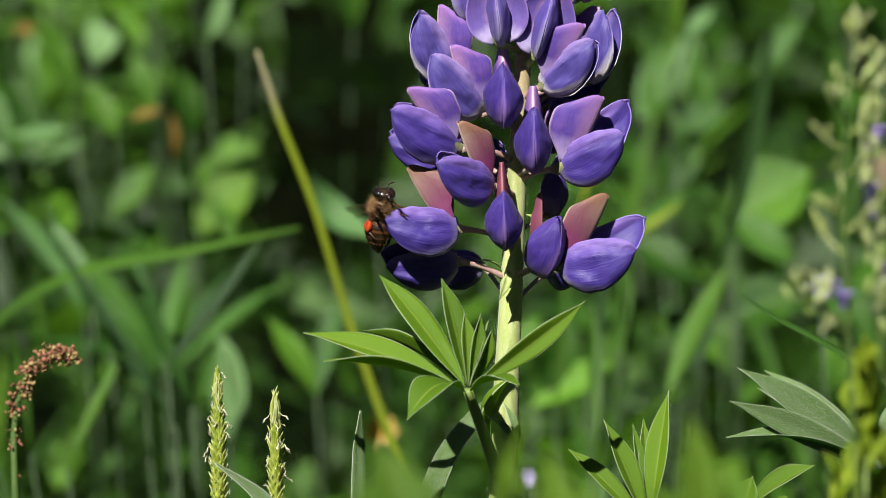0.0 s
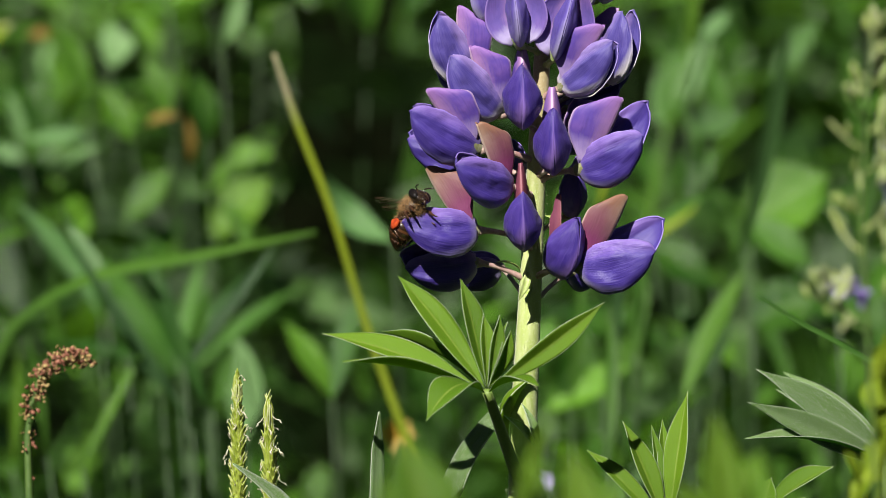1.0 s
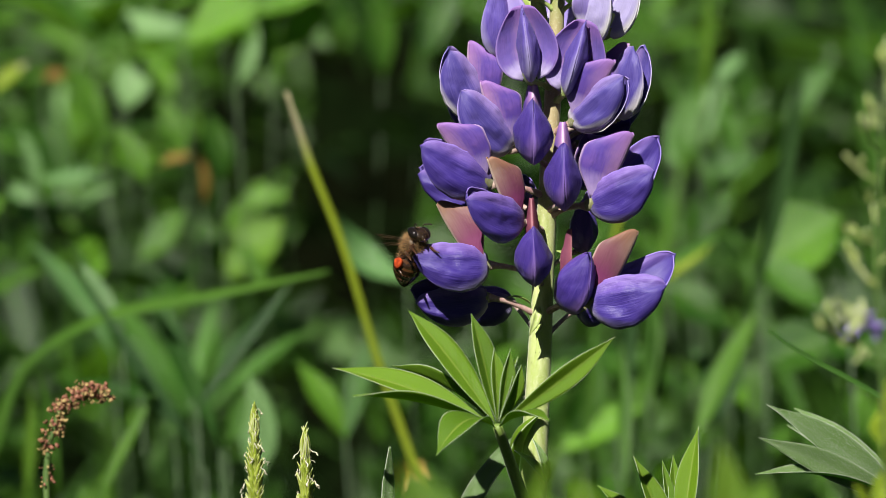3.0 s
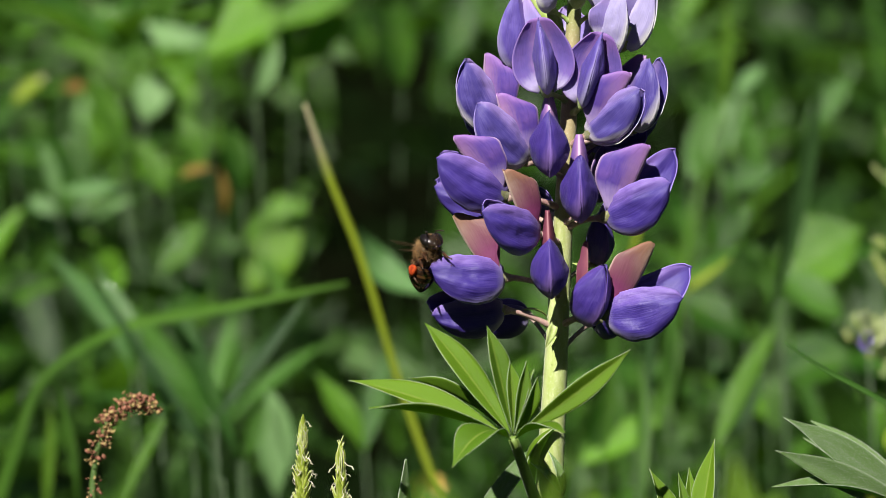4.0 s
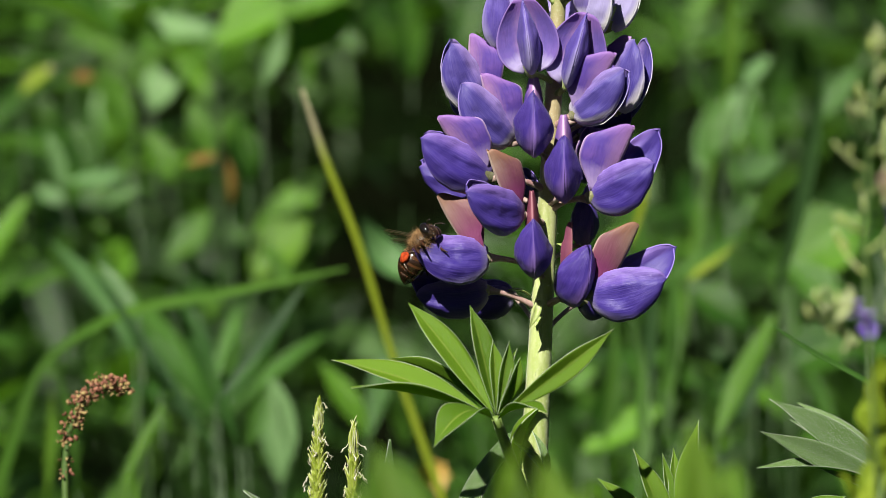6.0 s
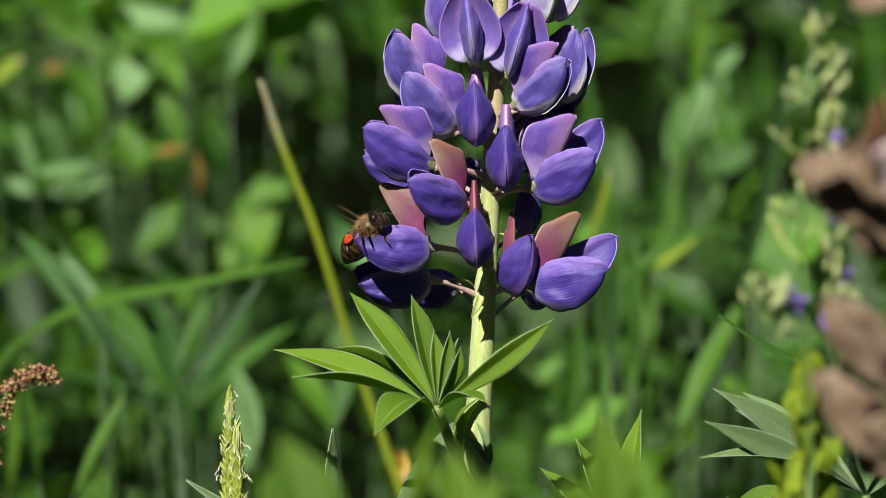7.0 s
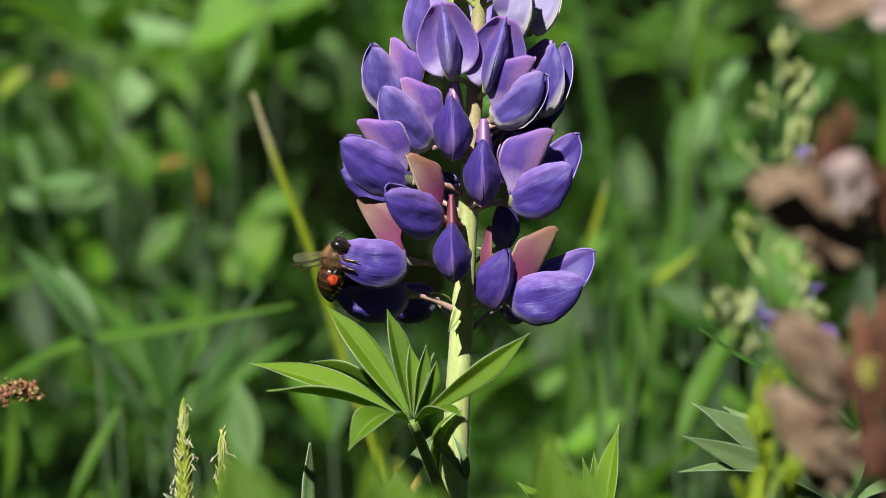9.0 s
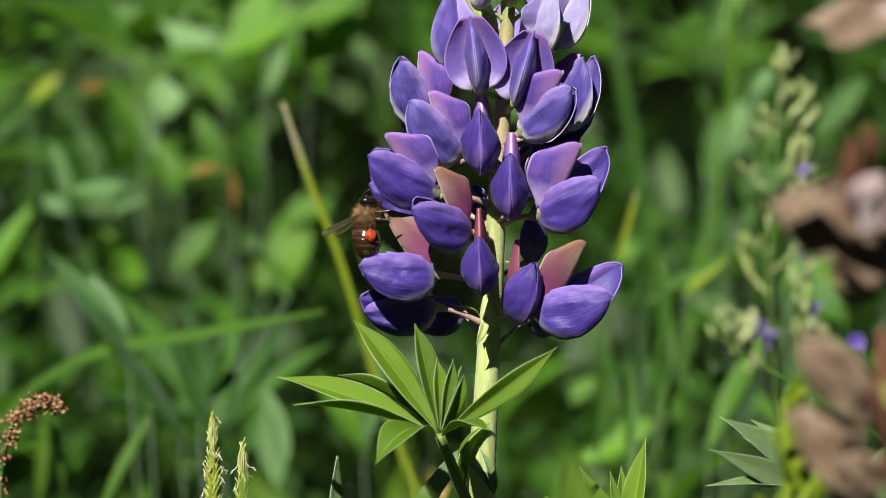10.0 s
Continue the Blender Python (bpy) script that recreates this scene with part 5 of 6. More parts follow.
# ---- withered flower spike beside the lens ----
def build_withered():
    low = spot(73.3, -30.9, -285)
    foot = Vector((low.x, low.y, 0.0))
    root = thing("withered_flower_spike", foot, "withered brown flower spike, dry and curled", "flower")
    bm = bmesh.new()
    tube(bm, [Vector((0, 0, 0)), low - foot, spot(72.1, 7.9, -285) - foot, spot(78.4, 23.0, -285) - foot, spot(77.7, 32.3, -285) - foot], [0.0012, 0.0009, 0.0008, 0.0006, 0.0005], 8)
    part("stem", mesh_of("stem", bm, DRY_STEM), root)
    petals = [
        ((68.4, 2.2, -275), (55.2, 11.0, -278), 8.6, DRY),
        ((72.1, 5.0, -284), (60.5, 12.0, -287), 7.9, DRY),
        ((68.4, 5.2, -275), (66.0, -1.4, -278), 7.9, DRY),
        ((72.4, 0.0, -280), (62.9, 3.5, -283), 6.5, DRY),
        ((63.6, 12.2, -281), (56.7, 8.9, -284), 4.3, DRY),
        ((65.2, 9.8, -290), (64.8, 18.6, -293), 2.9, DRY_RUST),
        ((66.9, 8.8, -275), (67.4, 15.6, -278), 2.2, DRY_RUST),
        ((67.2, 6.2, -294), (68.1, 13.9, -297), 5.8, DRY_PALE),
        ((70.7, 9.9, -289), (67.3, 7.7, -292), 4.3, DRY_PALE),
        ((72.7, 3.5, -286), (71.9, 12.0, -289), 2.9, DRY_RUST),
        ((68.2, -18.1, -279), (58.8, -6.2, -282), 6.8, DRY),
        ((66.1, -16.5, -291), (61.7, -8.7, -294), 5.0, DRY),
        ((68.4, -27.6, -277), (58.6, -16.0, -280), 8.3, DRY),
        ((69.9, -29.1, -275), (62.5, -22.5, -278), 7.2, DRY),
        ((66.8, -26.4, -291), (65.9, -20.7, -294), 5.8, DRY),
        ((72.3, -25.9, -283), (69.2, -5.1, -286), 3.2, DRY_RUST),
        ((72.6, -19.2, -294), (72.0, -3.7, -297), 3.6, DRY_RUST),
        ((73.5, -27.9, -287), (69.7, -20.8, -290), 5.0, DRY_RUST),
        ((71.6, -15.7, -294), (68.9, -12.2, -297), 3.6, DRY_GREEN),
        ((75.5, 32.2, -275), (59.0, 33.6, -278), 6.8, DRY),
        ((71.9, 32.9, -286), (61.7, 30.9, -289), 5.0, DRY),
        ((75.5, 32.9, -276), (68.4, 34.8, -279), 4.3, DRY_PALE),
        ((76.7, 29.8, -279), (70.7, 32.1, -282), 4.3, DRY_PALE),
    ]
    rng = random.Random(17)
    for i, (a, b, w, material) in enumerate([p for p in petals for _ in range(2)]):
        base, tip = spot(*a), spot(*b)
        if i % 2:
            side = Vector((rng.uniform(-1, 1), rng.uniform(-0.6, 0.6), rng.uniform(-1, 1))) * 0.003
            base = base.lerp(tip, rng.uniform(0.05, 0.25)) + side
            tip = base.lerp(tip, rng.uniform(0.6, 0.9)) + side
            w *= rng.uniform(0.5, 0.8)
        bm = leaf_shape((tip - base).length, w * 0.001, 0.10, 18, 14, 8, 0.62, 0.5, 0.0003, rng.uniform(-25, 25), 0.16, i, 0.1)
        part("dry_petal", mesh_of("dry_petal", bm, material), root, Matrix.Translation(-foot) @ aimed(base, tip, heading((-0.3, 0.3)[i % 2], 0.55, -0.8)))



build_withered()


# ---- small bright spots ----
def flower_head(place, colour, label, petals=8, size=0.006):
    n = Net("petals")
    mat = n.finish(n.mix(n.chance(), colour, tuple(c * 0.8 for c in colour)), 0.5, None, 0.3, colour)
    foot = Vector((place.x, place.y, 0.0))
    root = thing("meadow_flower", foot, label, "flower", "meadow flowers")
    part("stalk", stalk_mesh(place.z, (0, 0)), root)
    me = mesh_of("petal", leaf_shape(size, size * 0.55, 0.1, 8, 5, 2, 0.6, 0.6), mat)
    for i in range(petals):
        part("petal", me, root, Matrix.Translation(place - foot) @ Matrix.Rotation(1.1, 4, "X") @ Matrix.Rotation(i * math.tau / petals, 4, "Z") @ Matrix.Rotation(-0.3, 4, "Y"))


flower_head(spot(-19.6, -57, 600), (0.55, 0.32, 0.02), "small yellow meadow flower", 8, 0.006)
flower_head(spot(21.2, -57.1, 300), (0.30, 0.28, 0.45), "small pale violet meadow flower", 6, 0.0026)
flower_head(spot(102.9, -10.3, 420), (0.09, 0.04, 0.32), "violet flower among the meadow leaves", 6, 0.0032)


# ---- things that move ----
def plain(name, colour, rough=0.4, spec=0.5, coat=0.0, other=None, scale=900.0):
    n = Net(name)
    g = n.noise(n.coords(), scale, 3.0)
    col = n.mix(n.ramp(g, [(0.35, 0.0), (0.68, 1.0)]), colour, other or tuple(c * 0.55 for c in colour))
    return n.finish(col, rough, n.bump(g, 0.25, 0.0002), specular=spec, coat=coat)


BEE_DARK = plain("bee_shell", (0.020, 0.012, 0.007), 0.22, 0.6)
BEE_EYE = plain("bee_eye", (0.008, 0.006, 0.005), 0.12, 0.8)
BEE_HAIR = plain("bee_hair", (0.26, 0.155, 0.065), 0.7, 0.2, 0, (0.085, 0.045, 0.018))
BEE_SKIN = plain("bee_skin", (0.06, 0.035, 0.015), 0.5, 0.4)
BEE_LEG = plain("bee_leg", (0.018, 0.009, 0.006), 0.3, 0.5, 0, (0.060, 0.024, 0.009))
POLLEN = plain("pollen", (0.40, 0.055, 0.010), 0.85, 0.15, 0, (0.16, 0.015, 0.004), 1500.0)


def abdomen_material():
    n = Net("bee_abdomen")
    c = n.tree.nodes.new("ShaderNodeTexCoord")
    x = n.tree.nodes.new("ShaderNodeSeparateXYZ")
    n.link(c.outputs["Object"], x.inputs[0])
    g = n.noise(n.coords(), 1400.0, 3.0)
    band = n.math("SINE", n.math("ADD", n.math("MULTIPLY", x.outputs[0], 6283 / 1.35), n.math("MULTIPLY", g, 0.8)))
    fade = n.ramp(n.math("MULTIPLY", x.outputs[0], -100.0), [(0.15, 0.85), (0.75, 0.25)])
    col = n.mix(n.math("MULTIPLY", n.ramp(band, [(0.1, 0.0), (0.75, 1.0)]), fade), (0.018, 0.009, 0.005), (0.075, 0.030, 0.011))
    return n.finish(col, 0.16, n.bump(g, 0.12, 0.0002), specular=0.8)


BEE_ABDOMEN = abdomen_material()


def wing_material():
    n = Net("bee_wing")
    gl = n.tree.nodes.new("ShaderNodeBsdfPrincipled")
    gl.inputs[0].default_value = (0.16, 0.18, 0.10, 1)
    gl.inputs["Roughness"].default_value = 0.22
    tr = n.tree.nodes.new("ShaderNodeBsdfTransparent")
    tr.inputs[0].default_value = (0.86, 0.87, 0.78, 1)
    mx = n.tree.nodes.new("ShaderNodeMixShader")
    mx.inputs[0].default_value = 0.24
    n.link(tr.outputs[0], mx.inputs[1])
    n.link(gl.outputs[0], mx.inputs[2])
    out = n.tree.nodes.new("ShaderNodeOutputMaterial")
    n.link(mx.outputs[0], out.inputs[0])
    return n.mat


BEE_WING = wing_material()


def ball(bm, centre, radii, u=16, v=12):
    made = bmesh.ops.create_uvsphere(bm, u_segments=u, v_segments=v, radius=1.0)["verts"]
    for w in made:
        w.co = Vector((w.co.x * radii[0] + centre[0], w.co.y * radii[1] + centre[1], w.co.z * radii[2] + centre[2])) * 0.001
    return made


def fuzz(bm, centre, radii, count, length, rng, keep=lambda d: True):
    """Fine hairs that stand on an egg."""
    for _ in range(count):
        d = Vector((rng.gauss(0, 1), rng.gauss(0, 1), rng.gauss(0, 1))).normalized()
        if not keep(d):
            continue
        p = Vector([c + k * r for c, k, r in zip(centre, d, radii)])
        side = d.orthogonal().normalized()
        tip = p + (d + Vector((rng.gauss(0, 0.3), rng.gauss(0, 0.3), rng.gauss(0, 0.3)))) * length * rng.uniform(0.6, 1.2)
        a = side * 0.035
        b = d.cross(side) * 0.035
        vs = [bm.verts.new(q * 0.001) for q in (p + a, p - a * 0.5 + b, p - a * 0.5 - b, tip)]
        for tri in ((0, 1, 3), (1, 2, 3), (2, 0, 3)):
            bm.faces.new([vs[k] for k in tri])


def build_bee():
    rng = random.Random(5)
    root = thing("bee", (0, 0, 0), "brown honey bee with orange pollen loads on the violet flower", "bee")
    bm = bmesh.new()
    ball(bm, (0, 0, 0), (2.2, 2.15, 2.05))
    thorax = part("thorax", mesh_of("thorax", bm, BEE_SKIN), root)
    bm = bmesh.new()
    fuzz(bm, (0, 0, 0), (2.25, 2.2, 2.1), 2600, 0.85, rng)
    part("fur", mesh_of("fur", bm, BEE_HAIR), thorax, label="tan fur")
    # the hind body: six overlapping rings
    bm = bmesh.new()
    prof = []
    for i in range(25):
        s = i / 24
        r = 2.65 * math.sin(math.pi * (0.10 + 0.88 * s) ** 0.85) ** 0.7
        r *= 1 + 0.035 * ((s * 6) % 1)
        prof.append((-1.5 - 6.8 * s, r, -1.3 * s * s))
    tube(bm, [Vector((x, 0, z)) * 0.001 for x, r, z in prof], [max(0.05, r) * 0.001 for x, r, z in prof], 20)
    abdomen = part("abdomen", mesh_of("abdomen", bm, BEE_ABDOMEN), root, label="glossy dark brown banded hind body")
    bm = bmesh.new()
    fuzz(bm, (-2.8, 0, 0), (1.5, 2.2, 2.2), 620, 0.55, rng)
    part("fur", mesh_of("fur", bm, BEE_HAIR), abdomen)
    for ring in range(1, 5):
        bm = bmesh.new()
        x, rr, z = prof[ring * 4]
        for k in range(60):
            a = rng.uniform(0, math.tau)
            p = Vector((x, rr * math.cos(a), z + rr * math.sin(a)))
            d = Vector((-0.9, 0.35 * math.cos(a), 0.35 * math.sin(a)))
            e = Vector((0, -math.sin(a), math.cos(a))) * 0.05
            bm.faces.new([bm.verts.new(q * 0.001) for q in (p + e, p - e, p + d * rng.uniform(0.3, 0.55))])
        part("fur_band", mesh_of("fur_band", bm, BEE_LEG), abdomen)
    # head
    bm = bmesh.new()
    ball(bm, (2.85, 0, -0.35), (1.2, 1.95, 1.85))
    ball(bm, (3.1, 0, -1.5), (0.6, 0.7, 0.8), 10, 8)
    head = part("head", mesh_of("head", bm, BEE_DARK), root, label="glossy black head")
    for sd in (1, -1):
        bm = bmesh.new()
        ball(bm, (3.0, sd * 1.38, -0.1), (0.95, 0.80, 1.5), 14, 12)
        part("eye", mesh_of("eye", bm, BEE_EYE), head)
        bm = bmesh.new()
        tube(bm, [Vector(p) * 0.001 for p in ((3.5, sd * 0.4, -0.1), (4.0, sd * 0.9, 0.8), (4.3, sd * 1.1, 0.8), (4.9, sd * 1.5, 0.1), (5.3, sd * 1.7, -0.6))], [0.00012, 0.00011, 0.00012, 0.00014, 0.00012], 6)
        part("antenna", mesh_of("antenna", bm, BEE_DARK), head)
    bm = bmesh.new()
    fuzz(bm, (2.7, 0, -0.35), (1.0, 1.75, 1.65), 420, 0.5, rng, lambda d: abs(d.y) < 0.55)
    part("fur", mesh_of("fur", bm, BEE_HAIR), head)
    bm = bmesh.new()
    tube(bm, [Vector(p) * 0.001 for p in ((3.2, 0, -1.9), (3.0, 0, -2.4), (2.7, 0, -2.9))], [0.0003, 0.00022, 0.0001], 6)
    part("tongue", mesh_of("tongue", bm, BEE_LEG), head)
    # wings, each with its veins
    for sd in (1, -1):
        for length, width, back, rise, off in ((7.8, 2.7, 56, 58, 0.5), (5.6, 2.0, 66, 54, -0.5)):
            bm = bmesh.new()

            def fn(s, v):
                k = 0.10 + 0.90 * math.sin(math.pi * min(1, 0.03 + 0.80 * s)) ** 0.8 if s < 0.999 else 0.35
                w = width * (0.12 + 0.88 * s ** 0.7) * (1 - max(0, s - 0.8) ** 2 * 14)
                q = v - 0.25
                return Vector((-(0.1 * s) - q * w, length * s, 0.12 * math.sin(9 * v + 4 * s))) * 0.001

            sheet(bm, fn, 12, 6)
            for q0, q1 in ((0.0, 0.0), (0.25, 0.12), (0.3, 0.45), (0.3, 0.75), (0.55, 0.95)):
                pts = [fn(0.02 + 0.9 * t, q0 * (1 - t) + q1 * t) for t in (0, 0.25, 0.5, 0.75, 1)]
                before = set(bm.faces)
                tube(bm, pts, 0.000035, 4)
                for f in bm.faces:
                    if f not in before:
                        f.material_index = 1
            for s0, va, vb in ((0.35, 0.1, 0.5), (0.55, 0.08, 0.45), (0.6, 0.45, 0.75), (0.75, 0.1, 0.5)):
                before = set(bm.faces)
                tube(bm, [fn(s0, va), fn(s0 + 0.06, vb)], 0.00003, 4)
                for f in bm.faces:
                    if f not in before:
                        f.material_index = 1
            if sd < 0:
                for v in bm.verts:
                    v.co.y = -v.co.y
            me = mesh_of("wing", bm, [BEE_WING, BEE_SKIN])
            m = pose(off * 0.001, sd * 0.0013, 0.0013) @ Matrix.Rotation(radians(sd * back), 4, "Z") @ Matrix.Rotation(radians(sd * rise), 4, "X")
            part("wing", me, root, m, "clear veined wing")
    # legs
    for sd in (1, -1):
        for k, (x, reach, drop, back) in enumerate(((1.0, 1.5, 1.6, 0.25), (0.0, 2.1, 1.5, -0.2), (-1.0, 2.1, 1.5, -2.4))):
            hip = Vector((x, sd * 1.0, -1.4))
            knee = hip + Vector((back * 0.5, sd * reach * 0.7, -0.3))
            shin = knee + Vector((back * 0.7, sd * 0.1, -drop))
            toe = shin + Vector((back * 0.35 + 0.3, sd * 0.4, -1.3))
            if k == 2:
                knee = Vector((-2.2, sd * 2.2, -0.5))
                shin = Vector((-4.3, sd * 2.5, -1.4))
                toe = Vector((-4.6, sd * 2.3, -3.0))
            bm = bmesh.new()
            tube(bm, [p * 0.001 for p in (hip, hip.lerp(knee, 0.5), knee, knee.lerp(shin, 0.6), shin, shin.lerp(toe, 0.5), toe)],
                 [0.00028, 0.00036, 0.00025, 0.00042 if k == 2 else 0.00027, 0.00024, 0.00016, 0.0001], 8)
            fuzz(bm, tuple(knee.lerp(shin, 0.5)), (0.35, 0.35, 0.7), 40, 0.35, rng)
            leg = part("leg", mesh_of("leg", bm, BEE_LEG), root)
            if k == 2:
                bm = bmesh.new()
                c = knee.lerp(shin, 0.45) + Vector((-0.1, sd * 0.55, 0.1))
                for w in ball(bm, c + Vector((0, -sd * 0.25, 0)), (1.15, 0.7, 1.0), 16, 14):
                    w.co += (w.co - c * 0.001) * 0.20 * noise.noise(w.co * 1500) + Vector((0.3, sd, 0.3)) * 0.00015 * noise.noise(w.co * 5000)
                part("pollen_load", mesh_of("pollen_load", bm, POLLEN), leg, label="orange-red pollen load")
    return root


def build_sorrel():
    """A sorrel head: a bent stalk set with small reddish seeds."""
    head = spot(-73.4, -21, 60)
    foot = Vector((head.x, head.y, 0.0))
    root = thing("sorrel", foot, "flowering sorrel with a bent head of reddish seeds", "plant")
    rel = lambda p: p - foot
    line = [spot(-85.5, -62.7, 60), spot(-84.9, -49.3, 60), spot(-85.3, -36.9, 60), spot(-84.6, -30.8, 60), spot(-82.6, -24.6, 60), spot(-79, -21.4, 60), spot(-75.1, -21, 60), spot(-72.7, -21.7, 60)]
    bm = bmesh.new()
    tube(bm, [Vector((line[0].x - foot.x, 0, 0))] + [rel(p) for p in line], [0.0014, 0.0009, 0.0008, 0.0007, 0.0006, 0.0005, 0.0005, 0.0004, 0.0003], 8)
    part("stalk", mesh_of("stalk", bm, GREEN_STEM), root)
    mats = [plain("sorrel_seed", (0.26, 0.105, 0.065), 0.6, 0.3, 0, (0.12, 0.05, 0.028), 700.0), plain("sorrel_seed_green", (0.29, 0.24, 0.085), 0.6, 0.3, 0, (0.24, 0.11, 0.06), 700.0)]
    rng = random.Random(3)
    meshes = []
    for k in range(4):
        bm = bmesh.new()
        for w in ball(bm, (0, 0, 0), (0.95, 0.3, 0.85), 6, 4):
            w.co *= 1 + 0.7 * noise.noise(w.co * 1900 + Vector((k, 0, 0)))
        meshes.append(mesh_of("seed", bm, mats[k % 2]))
    dense = [(0.40, 0.50, 60, 2.5), (0.50, 0.60, 76, 2.8), (0.60, 0.66, 46, 2.3), (0.66, 0.78, 96, 2.8), (0.79, 0.90, 84, 2.6), (0.91, 1.0, 44, 2.2), (0.25, 0.31, 20, 1.8), (0.17, 0.20, 9, 1.4)]
    for a, b, count, spread in dense:
        for _ in range(count):
            k = rng.uniform(a, b) * (len(line) - 1)
            i = min(int(k), len(line) - 2)
            p = rel(line[i].lerp(line[i + 1], k - i))
            d = Vector((rng.gauss(0, 1), rng.gauss(0, 1), rng.gauss(0, 1))).normalized() * spread * rng.uniform(0.4, 1.0) * 0.001
            part("seed", rng.choice(meshes), root, Matrix.Translation(p + d) @ Euler((rng.uniform(0, 6), rng.uniform(0, 6), 0)).to_matrix().to_4x4() @ Matrix.Scale(rng.uniform(0.22, 0.62), 4))
    return root


SPIKE_GREEN = leaf_material("spikelet", (0.27, 0.36, 0.025), (0.43, 0.51, 0.075), (0.46, 0.50, 0.2), (0.66, 0.66, 0.45), 0.3, (0.42, 0.54, 0.07), 0.5, 0.1, 1.0)
ANTHER = plain("anther", (0.58, 0.56, 0.44), 0.7, 0.2, 0, (0.36, 0.31, 0.18))


def build_spike(head, length, seed, label, fat=1.7):
    """A grass flower spike; its top is at head."""
    rng = random.Random(seed)
    foot = Vector((head.x, head.y, 0.0))
    root = thing("grass_spike", foot, label, "grass", "grass spikes")
    bm = bmesh.new()
    tube(bm, [(0, 0, 0), (0.001, 0, head.z * 0.5), (0, 0, head.z - 0.003)], [0.0012, 0.001, 0.0005], 8)
    part("stalk", mesh_of("stalk", bm, GREEN_STEM), root)
    lets = [mesh_of("spikelet", leaf_shape(l, w, 0.07, 38, 8, 4, 0.4, 0.8, 0.00012, 0, 0, k), SPIKE_GREEN) for k, (l, w) in enumerate(((0.0062, 0.0015), (0.007, 0.0017), (0.0055, 0.0014)))]
    hairs = []
    for k in range(3):
        bm = bmesh.new()
        pts = [Vector((0, 0, 0))]
        for i in range(6):
            pts.append(pts[-1] + Vector((rng.uniform(0.1, 0.7), rng.uniform(-0.5, 0.5), rng.uniform(-0.7, 0.6))) * 0.001)
        tube(bm, pts, [0.0001, 0.0001, 0.00012, 0.00014, 0.0002, 0.00028, 0.00016], 5)
        hairs.append(mesh_of("anther", bm, ANTHER))
    n = int(length / 0.00017)
    for i in range(n):
        s = i / n
        z = head.z - 0.0045 - s * length
        a = i * 2.399
        r = fat * 0.001 * min(1.0, 0.25 + s * 3)
        out = Vector((math.cos(a), math.sin(a), 0))
        base = Vector((0, 0, z)) + out * r * 0.55
        tip = base + out * r * 0.22 + Vector((0, 0, 0.006))
        part("spikelet", rng.choice(lets), root, aimed(base, tip, -out + Vector((0, 0, 0.2))) @ Matrix.Scale(rng.uniform(0.8, 1.1), 4))
        if rng.random() < 0.4:
            droop = rng.choice((1.35, 1.3, 1.45, 1.2, 0.5))
            part("anther", rng.choice(hairs), root, Matrix.Translation(Vector((0, 0, z + rng.uniform(0.002, 0.006))) + out * r * 0.95) @ Matrix.Rotation(a, 4, "Z") @ Matrix.Rotation(droop, 4, "Y") @ Matrix.Scale(rng.uniform(0.35, 0.75), 4))
    return root


VETCH_GREEN = stem_material("vetch_green", (0.18, 0.25, 0.04), (0.32, 0.38, 0.09), (0.52, 0.55, 0.36), hair=0.3)


